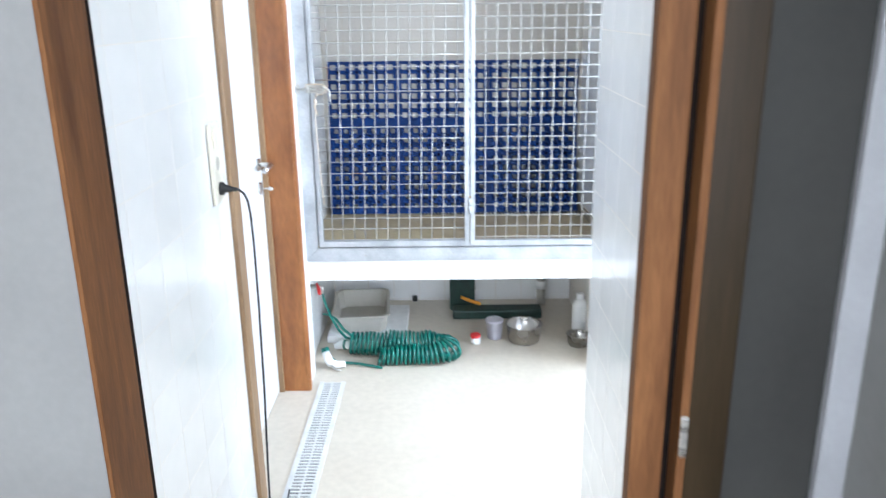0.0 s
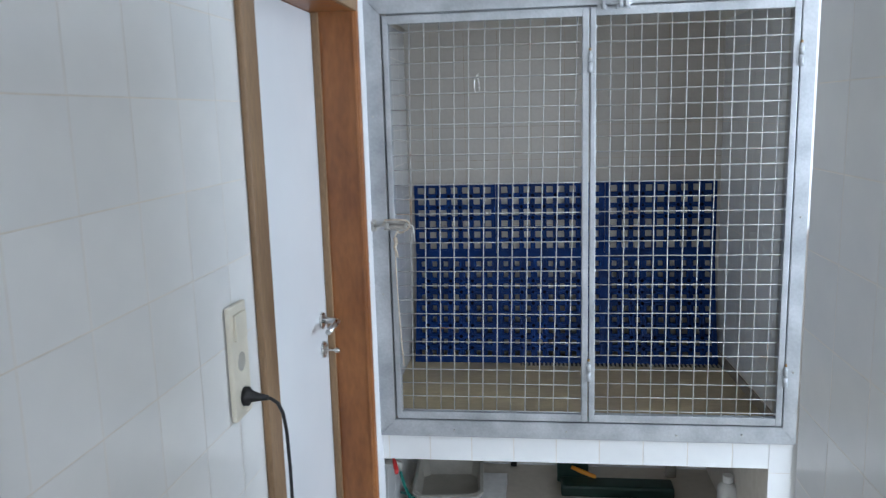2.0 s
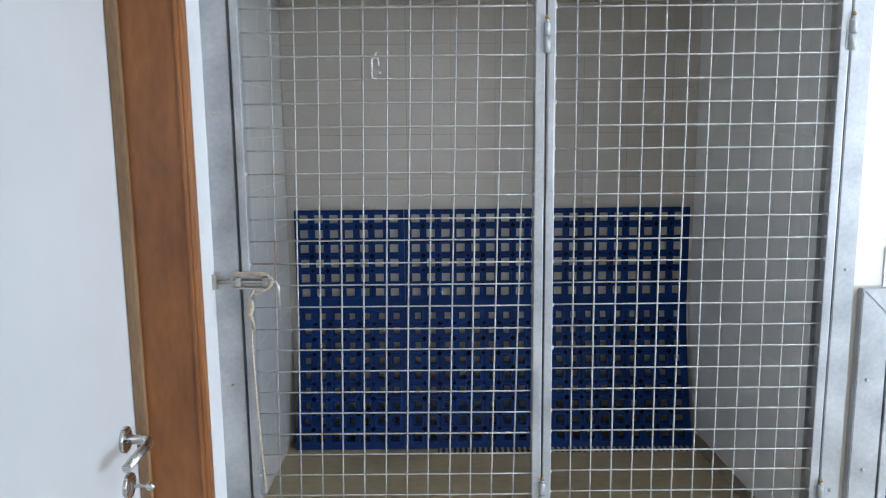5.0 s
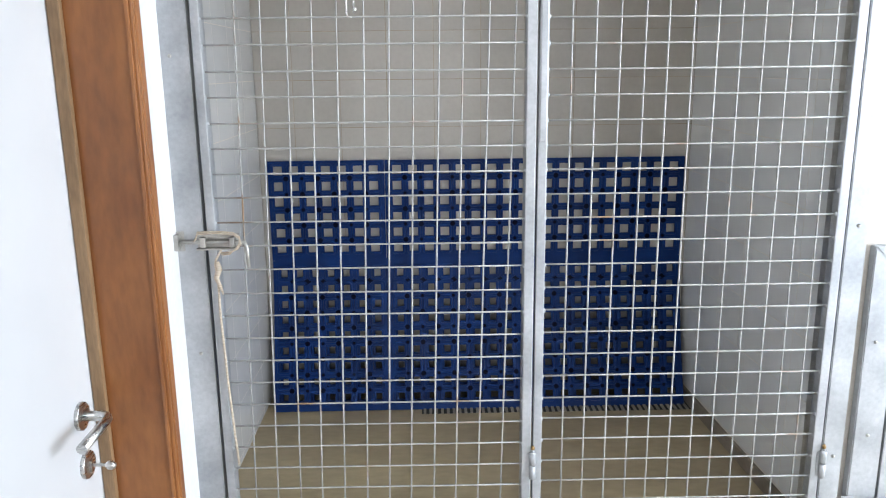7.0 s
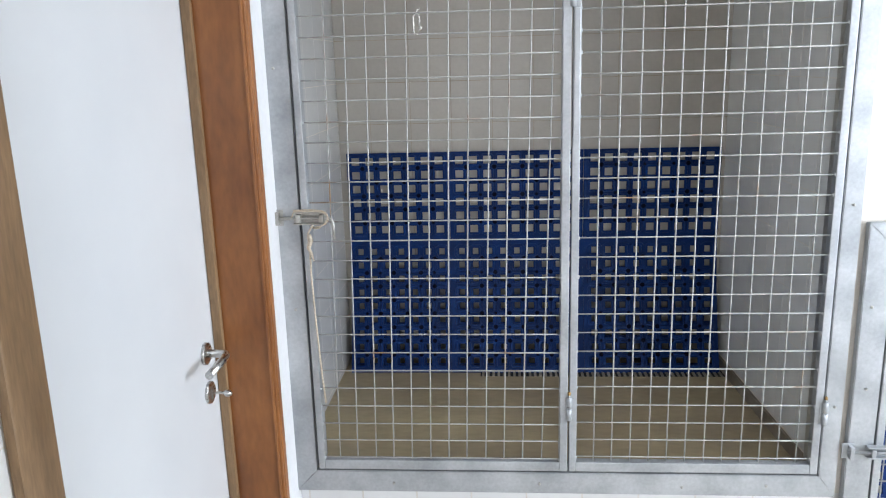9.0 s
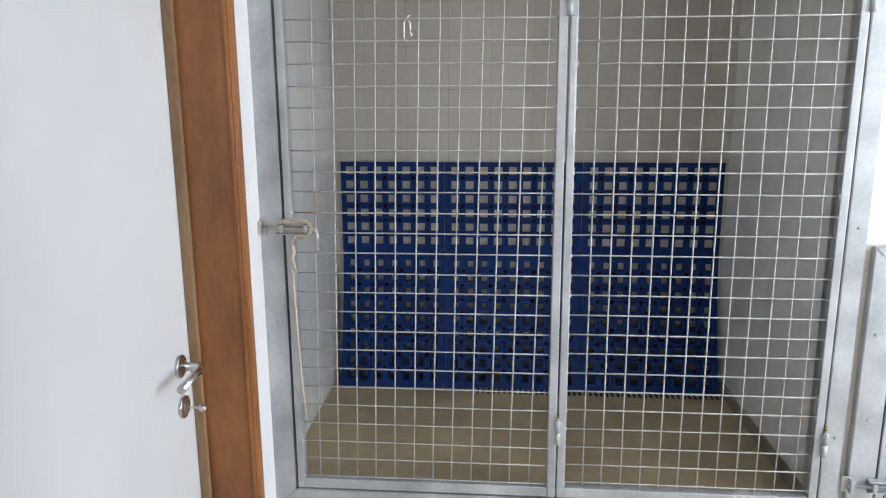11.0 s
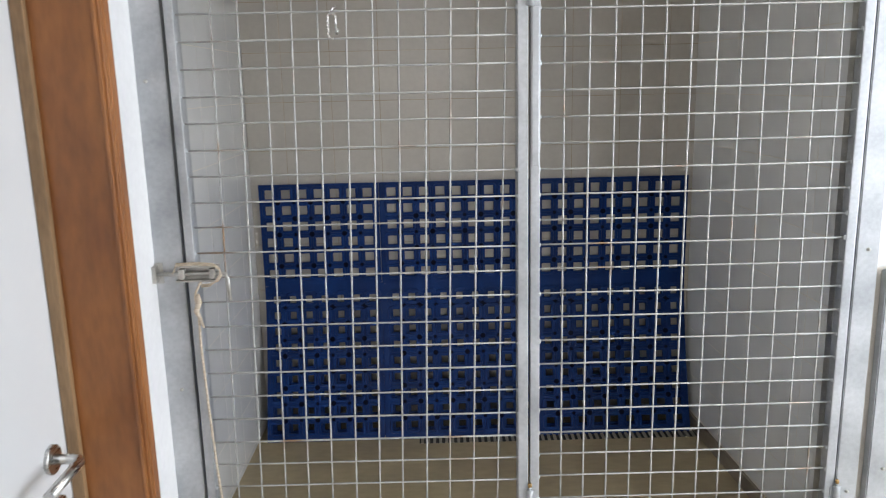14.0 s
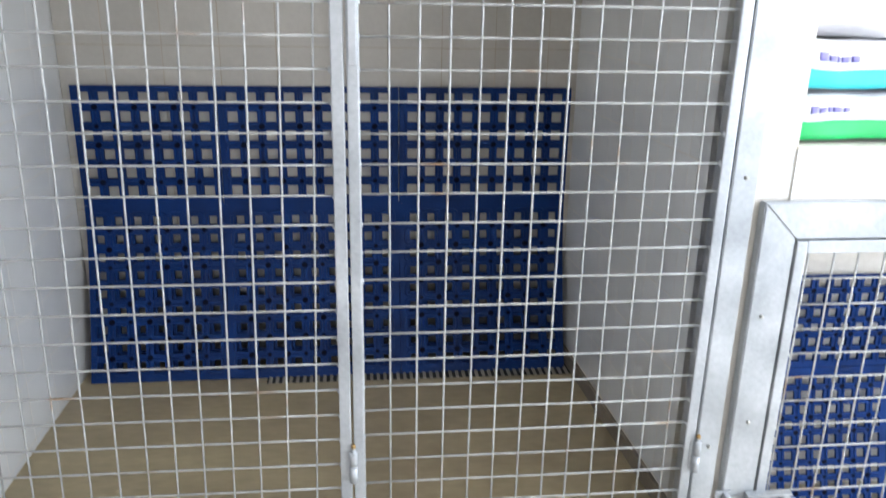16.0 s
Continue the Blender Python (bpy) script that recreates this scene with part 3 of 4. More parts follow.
screws(KF, ((0.30, 0.597), (0.70, 0.6), (1.08, 0.595), (1.30, 0.602), (0.42, 2.094), (1.456, 1.36), (1.457, 0.83), (0.06, 1.1), (0.048, 1.72)))
mesh_door("kennel_door", 0.0935, 0.7735, 0.638, 2.049, (0.018, 0.021), 0.027, 0.1505, 0.6705, "galvanised wire mesh kennel door, shut", "kennel doors", 0.0503, 0.0509, 0.022)
DR = mesh_door("kennel_door", 0.7775, 1.4275, 0.638, 2.049, (0.019, 0.020), 0.027, 0.7965, 0.679, "galvanised wire mesh kennel door beside the first, shut", "kennel doors", 0.0482, 0.0504)
hinge(DR, 0.7765, 0.826)
hinge(DR, 0.7765, 1.876)
hinge(DR, 1.431, 0.816)
hinge(DR, 1.431, 1.876)
part("flat_bar", boxed(0.7800, 0.7935, -0.019, -0.0142, 1.543, 1.84, bevel=0.0015), "galv", DR, "bright flat bar welded on the stile")


def bolt_latch(x, z, length, label, mat="zinc", group="", handle=True):
    """A barrel bolt: keeper, rod, body plate, two guides and a drop handle, set lengthways along x."""
    b = thing("slide_bolt", (x, -0.013, z), label, "bolt", group)
    bm = boxed(x - 0.008, x + 0.024, -0.0155, -0.0125, z - 0.021, z + 0.021, bevel=0.001)
    box(bm, x + 0.007, x + 0.017, -0.034, -0.015, z - 0.017, z + 0.017, bevel=0.002)
    part("keeper", bm, mat, b)
    part("plate", boxed(x + 0.052, x + length, -0.0175, -0.0142, z - 0.017, z + 0.017, bevel=0.0012), mat, b)
    for q in (-0.0165, 0.0125):
        part("housing", boxed(x + 0.052, x + length, -0.031, -0.0176, z + q, z + q + 0.004, bevel=0.001), mat, b)
    for gx in (x + 0.06, x + length - 0.018):
        part("guide", boxed(gx, gx + 0.012, -0.034, -0.017, z - 0.011, z + 0.011, bevel=0.003), mat, b)
    tail = [(x + length + 0.013, -0.0265, z - 0.002), (x + length + 0.017, -0.028, z - 0.01), (x + length + 0.019, -0.029, z - 0.055)] if handle else []
    part("rod", tube(bmesh.new(), [(x + 0.002, -0.0255, z), (x + length + 0.004, -0.0255, z)] + tail, 0.0042, 10), mat, b)
    return b


bolt_latch(0.022, 1.347, 0.138, "worn steel slide bolt on the kennel door wound with cord")
bm = bmesh.new()
for o, q in ((0.0, 0.0), (0.0035, 0.004)):
    tube(bm, [(0.072 + q, -0.037, 1.350 + o), (0.080, -0.036, 1.3665 + o), (0.12, -0.0355, 1.3675 + o), (0.152, -0.036, 1.365 + o), (0.166, -0.0375, 1.356 + o), (0.168 - q, -0.038, 1.345), (0.160 - q, -0.0375, 1.334), (0.143, -0.037, 1.3275 - o), (0.126, -0.036, 1.326 - o)], 0.0017, 6)
cord = single("cord", bm, "cord", "beige cord looped over the bolt and hanging straight down", "cord")
tail = tube(bmesh.new(), [(0.126, -0.036, 1.332), (0.114, -0.034, 1.312), (0.110, -0.03, 1.30), (0.112, -0.024, 1.27), (0.1105, -0.022, 1.2), (0.115, -0.021, 1.05), (0.121, -0.02, 0.92), (0.126, -0.02, 0.84)], 0.0028, 6)
part("tail", tail, "cord", cord)
knot = tube(bmesh.new(), [(0.114, -0.03, 1.306), (0.118, -0.032, 1.29), (0.111, -0.034, 1.272), (0.117, -0.03, 1.255), (0.121, -0.026, 1.235)], [0.005, 0.0065, 0.0055, 0.004, 0.002], 8)
part("knot", knot, "cord", cord)

bolt_latch(0.806, 2.056, 0.098, "small galvanised slide bolt on the kennel head", "galv", handle=False)

# snap hook in the wire grid
bm = bmesh.new()
cx, cz = 0.405, 1.812
pts = [(cx + 0.0075 * math.cos(a), -0.010, cz + (0.017 if math.sin(a) > 0 else -0.014) + 0.0075 * math.sin(a)) for a in [2 * math.pi * k / 20 for k in range(17)]]
tube(bm, pts, 0.0021, 8)
tube(bm, [(cx - 0.004, -0.010, cz + 0.024), (cx + 0.003, -0.004, cz + 0.036), (cx + 0.006, 0.004, cz + 0.038)], 0.002, 8)
tube(bm, [(cx + 0.0075, -0.010, cz - 0.014), (cx + 0.0105, -0.012, cz - 0.004)], 0.003, 8)
single("snap_hook", bm, "steel", "small shiny snap hook hanging in the mesh", "hook")

# low kennel to the east: same build, standing on the floor
KE = angle_frame("kennel_frame", 1.499, 3.05, 0.03, 1.314, 0.066, "galvanised steel front frame of the low kennel", "kennel frames")
screws(KE, ((1.523, 1.10), (1.53, 0.88), (1.52, 0.45)))
mesh_door("kennel_door", 1.5685, 2.27, 0.1, 1.2445, (0.020, 0.021), 0.024, 1.600, 0.16, "galvanised wire mesh door of the low kennel, shut", "kennel doors")
mesh_door("kennel_door", 2.274, 2.981, 0.1, 1.2445, (0.020, 0.021), 0.024, 2.325, 0.16, "galvanised wire mesh door of the low kennel, shut", "kennel doors")
bolt_latch(1.492, 0.708, 0.145, "galvanised slide bolt on the low kennel door", "galv")


# ---- blue grid mats ----
def grid_tile(parent, place, x0, x1, z0, z1, fx, fz):
    """A moulded plastic floor grid: square through-holes, rims and peg sockets. fx, fz: the first hole's centre."""
    pitch, half, th = 0.0521, 0.0145, 0.006
    hx = [fx + pitch * k for k in range(30) if fx + pitch * k + half < x1 - 0.004]
    hz = [fz + pitch * k for k in range(30) if fz + pitch * k + half < z1 - 0.004]
    xs = sorted([x0, x1] + [h - half for h in hx] + [h + half for h in hx])
    zs = sorted([z0, z1] + [h - half for h in hz] + [h + half for h in hz])
    verts, faces, index = [], [], {}

    def v(i, j, y):
        if (i, j, y) not in index:
            index[(i, j, y)] = len(verts)
            verts.append(tuple(place(xs[i], y, zs[j])))
        return index[(i, j, y)]

    def hole(i, j):
        return i % 2 == 1 and j % 2 == 1
    nx, nz = len(xs) - 1, len(zs) - 1
    for i in range(nx):
        for j in range(nz):
            if hole(i, j):
                for (a, b), (c, d) in (((i, j), (i + 1, j)), ((i + 1, j), (i + 1, j + 1)), ((i + 1, j + 1), (i, j + 1)), ((i, j + 1), (i, j))):
                    faces.append((v(a, b, 0), v(c, d, 0), v(c, d, th), v(a, b, th)))
            else:
                faces.append((v(i, j, 0), v(i + 1, j, 0), v(i + 1, j + 1, 0), v(i, j + 1, 0)))
                faces.append((v(i, j, th), v(i, j + 1, th), v(i + 1, j + 1, th), v(i + 1, j, th)))
    for i in range(nx):
        for j in (0, nz):
            faces.append((v(i, j, 0), v(i + 1, j, 0), v(i + 1, j, th), v(i, j, th)))
    for j in range(nz):
        for i in (0, nx):
            faces.append((v(i, j, 0), v(i, j + 1, 0), v(i, j + 1, th), v(i, j, th)))
    me = bpy.data.meshes.new("grid_tile")
    me.from_pydata(verts, [], faces)
    me.materials.append(M["blue"])
    tile = under(new("grid_tile", me), parent)
    # an eight-sided raised collar round each hole
    bm = bmesh.new()
    o, c, q = 0.0236, 0.0085, half + 0.0006
    outer = ((-o + c, -o), (o - c, -o), (o, -o + c), (o, o - c), (o - c, o), (-o + c, o), (-o, o - c), (-o, -o + c))
    for h in hx:
        for g in hz:
            low = [bm.verts.new(place(h + a, 0, g + b)) for a, b in outer]
            top = [bm.verts.new(place(h + a * 0.95, -.0032, g + b * 0.95)) for a, b in outer]
            rim = [bm.verts.new(place(h + a, -.0032, g + b)) for a, b in ((-q, -q), (q, -q), (q, q), (-q, q))]
            well = [bm.verts.new(place(h + a, 0, g + b)) for a, b in ((-q, -q), (q, -q), (q, q), (-q, q))]
            for k in range(8):
                bm.faces.new((low[k], low[(k + 1) % 8], top[(k + 1) % 8], top[k]))
            for k in range(4):
                bm.faces.new((top[2 * k], top[2 * k + 1], rim[(k + 1) % 4], rim[k]))
                bm.faces.new((top[2 * k + 1], top[(2 * k + 2) % 8], rim[(k + 1) % 4]))
                bm.faces.new((rim[k], rim[(k + 1) % 4], well[(k + 1) % 4], well[k]))
    tagged(part("rim", bm, "blue", tile), kind="stuff")
    # peg sockets at the crossings and links across the gaps; near-black paints their hollows' shade
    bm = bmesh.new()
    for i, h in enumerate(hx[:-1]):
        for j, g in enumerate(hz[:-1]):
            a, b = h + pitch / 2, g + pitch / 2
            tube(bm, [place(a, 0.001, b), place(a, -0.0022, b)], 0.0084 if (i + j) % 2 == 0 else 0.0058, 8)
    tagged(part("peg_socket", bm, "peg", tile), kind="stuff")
    return tile


def grid_mat(at, foot, bend, yaw, xs, zs, fxs, fzs, label):
    """A mat of clipped grid tiles leaning on the wall behind; x and z from its lower left corner."""
    m = thing("grid_mat", at, label, "mat", "blue grid mats")
    turn = Matrix.Translation(at) @ Matrix.Rotation(yaw, 4, 'Z')

    def place(x, y, s):
        # the foot stands out from the wall and the mat curves up against it
        p = 1.4
        u = max(0.0, 1 - s / bend)
        k = foot * p / bend
        slope = k * u ** (p - 1)
        rise = s - k * k / 2 * bend / (2 * p - 1) * (1 - u ** (2 * p - 1))
        n = Vector((0, math.sqrt(1 - slope * slope), -slope))
        return turn @ (Vector((x, foot * (1 - u ** p), rise)) + n * y)
    for k, (a, b) in enumerate(zip(xs, xs[1:])):
        for j, (c, d) in enumerate(zip(zs, zs[1:])):
            grid_tile(m, place, a + 0.0012, b - 0.0012, c + 0.0012, d - 0.0012, fxs[k], fzs[j])
    return m


grid_mat((0.026, 0.812, 0.5785), 0.128, 0.5, radians(0.25), (0, 0.383, 0.882, 1.378), (0, 0.507, 0.842), (0.034, 0.423, 0.921), (0.043, 0.549), "blue plastic grid mat leaning against the kennel wall")
# added layer that blocks light in the first mat's lower holes
grid_mat((0.034, 0.842, 0.5785), 0.098, 0.5, radians(0.25), (0, 0.383, 0.882, 1.362), (0, 0.505), (0.034, 0.423, 0.921), (0.041,), "blue plastic grid mat added behind the first to darken its holes")
grid_mat((1.575, 0.82, 0.002), 0.12, 0.5, 0, (0, 0.499, 0.998, 1.44), (0, 0.502, 0.832), (0.041, 0.540, 1.039), (0.041, 0.543), "blue plastic grid mat leaning in the low kennel")


# ---- on the tiled wall ----
PY0, PY1, PZ0, PZ1 = -1.314, -1.233, 1.156, 1.379
sp = thing("switch_plate", (WX, -1.27, PZ0), "cream switch and double socket plate on the tiles", "socket")
part("plate", boxed(WX + 0.0005, WX + 0.0115, PY0, PY1, PZ0, PZ1, bevel=0.004), "cream", sp)
part("rocker", boxed(WX + 0.0112, WX + 0.0175, PY0 + 0.014, PY1 - 0.014, PZ1 - 0.068, PZ1 - 0.016, bevel=0.002), "cream", sp)
for k in (1, 2):
    cz = PZ1 - 0.042 - 0.0705 * k
    bm = bmesh.new()
    n = 24
    ring = [[bm.verts.new((WX + x, -1.2735 + r * math.cos(2 * math.pi * i / n), cz + r * math.sin(2 * math.pi * i / n))) for i in range(n)] for r, x in ((0.0245, 0.0116), (0.0215, 0.0135), (0.0195, 0.0125), (0.0185, 0.0118))]
    for a, b in zip(ring, ring[1:]):
        for i in range(n):
            bm.faces.new((a[i], a[(i + 1) % n], b[(i + 1) % n], b[i])).smooth = True
    part("socket_rim", bm, "cream", sp)
    part("socket_well", tube(bmesh.new(), [(WX + 0.0114, -1.2735, cz), (WX + 0.0121, -1.2735, cz)], 0.0186, 20), "basin", sp, "shaded socket well")
cz = PZ1 - 0.042 - 0.141
pc = thing("power_cable", (WX + 0.03, -1.2735, cz), "black power cable plugged in and hanging to the floor", "cable")
part("plug", tube(bmesh.new(), [(WX + 0.012, -1.2735, cz), (WX + 0.022, -1.2735, cz), (WX + 0.026, -1.2735, cz), (WX + 0.045, -1.273, cz - 0.002), (WX + 0.06, -1.272, cz - 0.003)], [0.0185, 0.0185, 0.012, 0.007, 0.005], 14), "black", pc)
part("lead", tube(bmesh.new(), [(WX + 0.055, -1.272, cz - 0.003), (WX + 0.063, -1.268, cz - 0.006), (WX + 0.074, -1.262, cz - 0.018), (WX + 0.081, -1.256, cz - 0.04), (WX + 0.084, -1.25, cz - 0.08), (WX + 0.085, -1.246, cz - 0.16), (WX + 0.083, -1.242, cz - 0.35), (WX + 0.075, -1.235, cz - 0.65), (WX + 0.06, -1.22, cz - 0.95), (WX + 0.05, -1.20, 0.06), (WX + 0.055, -1.17, 0.012), (WX + 0.07, -1.1, 0.005), (WX + 0.06, -0.95, 0.005)], 0.0036, 8), "black", pc)

# ---- under the raised kennel ----
bm = boxed(0.04, 0.452, 0.355, 0.80, 0.001, 0.040, bevel=0.004)
single("foam_board", bm, "foam", "flat white foam box lid on the floor", "box")


def basin(at, w, d, h, label):
    """A rectangular tub tapering to its base, with a rolled rim."""
    x, y, z = at
    bm = bmesh.new()
    def ring(sx, sy, zz, c=0.03):
        return [bm.verts.new((x + px, y + py, z + zz)) for px, py in ((-sx + c, -sy), (sx - c, -sy), (sx, -sy + c), (sx, sy - c), (sx - c, sy), (-sx + c, sy), (-sx, sy - c), (-sx, -sy + c))]
    rs = [ring(w * .44, d * .43, 0), ring(w * .49, d * .48, h * .93), ring(w * .52, d * .51, h * .93), ring(w * .52, d * .51, h), ring(w * .475, d * .465, h), ring(w * .425, d * .415, 0.008)]
    for a, b in zip(rs, rs[1:]):
        for k in range(8):
            bm.faces.new((a[k], a[(k + 1) % 8], b[(k + 1) % 8], b[k]))
    bm.faces.new(rs[0][::-1]), bm.faces.new(rs[-1])
    return single("basin", bm, "basin", label, "tub")


tub = basin((0.205, 0.56, 0.042), 0.29, 0.375, 0.10, "grey-beige plastic tub tipped on a foam board")
tub.matrix_basis = Matrix.Translation((0.205, 0.56, 0.042)) @ pose(0, 0, 0, 3, 0, 4) @ Matrix.Translation((-0.205, -0.56, -0.042 + 0.009))

# coiled garden hose: a lying spring doubled back on itself
def along(path, s):
    """The place at share s of a polyline's length."""
    ls = [(Vector(b) - Vector(a)).length for a, b in zip(path, path[1:])]
    d = s * sum(ls)
    for a, b, l in zip(path, path[1:], ls):
        if d <= l:
            return Vector(a).lerp(Vector(b), d / l)
        d -= l
    return Vector(path[-1])


bm = bmesh.new()
turns, n = 42, 16
line = [(0.18, 0.225), (0.34, 0.205), (0.48, 0.21), (0.60, 0.205), (0.665, 0.185), (0.69, 0.15), (0.665, 0.115), (0.60, 0.10), (0.48, 0.10), (0.335, 0.085)]
for k in range(3):
    line = [line[0]] + [q for a, b in zip(line, line[1:]) for q in ((0.75 * a[0] + 0.25 * b[0], 0.75 * a[1] + 0.25 * b[1]), (0.25 * a[0] + 0.75 * b[0], 0.25 * a[1] + 0.75 * b[1]))] + [line[-1]]
pts = []
for k in range(turns * n + 1):
    s = k / (turns * n)
    c, e = along(line, s), along(line, min(1, s + 0.02)) - along(line, max(0, s - 0.02))
    e = Vector((-e.y, e.x)).normalized()
    a = 2 * math.pi * k / n
    r = 0.050 + 0.007 * math.sin(s * 5) + 0.002 * math.sin(k * 0.31) + 0.002 * math.sin(k * 0.047)
    lean = 0.22 * math.sin(s * 7 + 1)
    pts.append((c.x + e.x * r * math.cos(a) + lean * r * math.sin(a), c.y + e.y * r * math.cos(a), 0.008 + r * (1 + math.sin(a))))
hose = thing("garden_hose", (0.4, 0.2, 0), "coiled shiny green hose lying on the floor", "hose")
part("coil", tube(bm, pts, 0.0074, 8), "hose", hose)
part("lead", tube(bmesh.new(), [pts[0], (0.16, 0.2, 0.10), (0.125, 0.19, 0.15), (0.10, 0.165, 0.22), (0.08, 0.148, 0.29), (0.068, 0.14, 0.345), (0.068, 0.14, 0.362)], 0.0062, 8), "hose", hose)
part("lead", tube(bmesh.new(), [(0.35, 0.035, 0.012), (0.24, 0.09, 0.008), (0.18, 0.10, 0.010), (0.13, 0.08, 0.02), (0.10, 0.075, 0.05), (0.085, 0.085, 0.07)], 0.0065, 8), "hose", hose)
part("lead", tube(bmesh.new(), [(0.04, 0.27, 0.20), (0.07, 0.25, 0.205), (0.11, 0.23, 0.19), (0.15, 0.21, 0.14), (0.2, 0.2, 0.1), (0.23, 0.18, 0.09)], 0.0062, 8), "hose", hose)
gun = thing("spray_gun", (0.1, 0.06, 0), "grey and white hose spray gun on the floor", "spray gun")
part("body", tube(bmesh.new(), [(0.075, 0.085, 0.075), (0.085, 0.07, 0.05), (0.10, 0.055, 0.03), (0.13, 0.05, 0.024), (0.17, 0.06, 0.022)], [0.018, 0.021, 0.022, 0.018, 0.014], 12), "white_plastic", gun)
part("trigger", tube(bmesh.new(), [(0.10, 0.045, 0.03), (0.125, 0.02, 0.014), (0.155, 0.015, 0.009)], [0.006, 0.005, 0.004], 8), "steel", gun)
part("collar", tube(bmesh.new(), [(0.074, 0.088, 0.072), (0.068, 0.098, 0.092)], 0.0195, 14), "hose", gun)
nz = thing("hose_nozzle", (0.13, 0.28, 0), "white hose connector on the floor", "nozzle")
part("body", tube(bmesh.new(), [(0.09, 0.27, 0.018), (0.13, 0.275, 0.03), (0.17, 0.262, 0.032), (0.2, 0.25, 0.02)], [0.014, 0.024, 0.022, 0.013], 12), "white_plastic", nz)
part("ring", tube(bmesh.new(), [(0.142, 0.272, 0.03), (0.154, 0.268, 0.031)], 0.026, 14), "hose", nz)
tap = thing("wall_tap", (WX, 0.14, 0.40), "small wall tap with a red lever", "tap")
part("body", tube(bmesh.new(), [(-0.001, 0.14, 0.395), (0.05, 0.14, 0.395), (0.066, 0.14, 0.388), (0.068, 0.14, 0.36)], [0.011, 0.011, 0.011, 0.009], 10), "zinc", tap)
part("lever", tube(bmesh.new(), [(0.042, 0.138, 0.41), (0.05, 0.115, 0.404), (0.06, 0.09, 0.39), (0.064, 0.075, 0.378)], [0.006, 0.008, 0.009, 0.007], 8), "red", tap, "red plastic lever")


def bowl(at, r, h, label):
    bm = lathe(bmesh.new(), [(r * 0.78, 0), (r * 0.84, 0.004), (r * 0.9, h * 0.3), (r * 0.95, h * 0.93), (r * 1.0, h * 0.96), (r * 1.0, h), (r * 0.95, h), (r * 0.92, h * 0.9), (r * 0.86, h * 0.15), (r * 0.7, h * 0.06), (r * 0.2, h * 0.05)], at, 36)
    return single("feeding_bowl", bm, "pan", label, "bowl", "feeding bowls")


bowl((1.07, 0.375, 0.0005), 0.097, 0.095, "stainless steel feeding bowl on the floor")
bowl((1.345, 0.31, 0.0005), 0.062, 0.06, "small stainless steel bowl beside the bottle")
single("cup", lathe(bmesh.new(), [(0.036, 0), (0.038, 0.003), (0.045, 0.09), (0.048, 0.093), (0.048, 0.104), (0.044, 0.106), (0.01, 0.106)], (0.918, 0.41, 0.0005), 24), "pot", "cloudy lidded plastic pot on the floor", "pot")
cap = thing("jar", (0.815, 0.345, 0.0), "small white jar with a red lid", "jar")
part("glass", lathe(bmesh.new(), [(0.024, 0), (0.026, 0.003), (0.026, 0.028), (0.022, 0.032)], (0.815, 0.345, 0.0005), 20), "white_plastic", cap)
part("lid", lathe(bmesh.new(), [(0.0265, 0.0325), (0.0275, 0.034), (0.0275, 0.046), (0.025, 0.049)], (0.815, 0.345, 0.0005), 20), "red", cap, "red plastic lid")
bt = thing("bottle", (1.372, 0.45, 0), "white plastic bottle with a cap on the floor", "bottle")
part("body", lathe(bmesh.new(), [(0.037, 0), (0.041, 0.005), (0.041, 0.16), (0.038, 0.18), (0.024, 0.196), (0.018, 0.202)], (1.372, 0.45, 0.0005), 24), "white_plastic", bt)
part("cap", lathe(bmesh.new(), [(0.0215, 0.2025), (0.0225, 0.204), (0.0215, 0.228), (0.0195, 0.231)], (1.372, 0.45, 0.0005), 20), "white_plastic", bt)
# brush and dustpan by the back wall
br = thing("hand_brush", (0.93, 0.72, 0), "dark green brush with an orange grip on the floor", "brush")
bm = boxed(0.70, 1.20, 0.66, 0.76, 0.001, 0.055, bevel=0.012)
part("brush_head", bm, "dark_green", br)
bm = boxed(0.685, 0.83, 0.80, 0.84, 0.001, 0.21, bevel=0.01)
box(bm, 0.70, 0.815, 0.772, 0.80, 0.001, 0.012, bevel=0.003)
single("dustpan", bm, "dark_green", "dark green dustpan standing by the back wall", "dustpan")
part("grip", tube(bmesh.new(), [(0.75, 0.775, 0.092), (0.80, 0.76, 0.076), (0.86, 0.745, 0.061)], [0.009, 0.011, 0.009], 10), "orange", br, "orange plastic grip")
pp = thing("drain_pipe", (1.24, 0.91, 0.3), "grey waste pipe stub on the back wall", "pipe")
part("pipe", tube(bmesh.new(), [(1.22, 0.955, 0.32), (1.22, 0.92, 0.30), (1.22, 0.905, 0.27), (1.22, 0.90, 0.10)], 0.027, 14), "basin", pp)
part("collar", tube(bmesh.new(), [(1.22, 0.90, 0.10), (1.22, 0.90, 0.145)], 0.033, 14), "white_plastic", pp)
part("bend", tube(bmesh.new(), [(1.22, 0.90, 0.11), (1.22, 0.90, 0.001)], 0.025, 14), "basin", pp)
single("wall_plug", boxed(0.462, 0.492, 0.95, 0.978, 0.001, 0.032, bevel=0.004), "black", "small black outlet cover on the back wall", "outlet")

# ---- on the shelf over the raised kennel ----
cb = thing("carton", (0.77, 0.1, 2.183), "white printed carton on the shelf", "box")
part("body", boxed(0.685, 0.83, 0.06, 0.20, 2.183, 2.38, bevel=0.002), "card", cb)
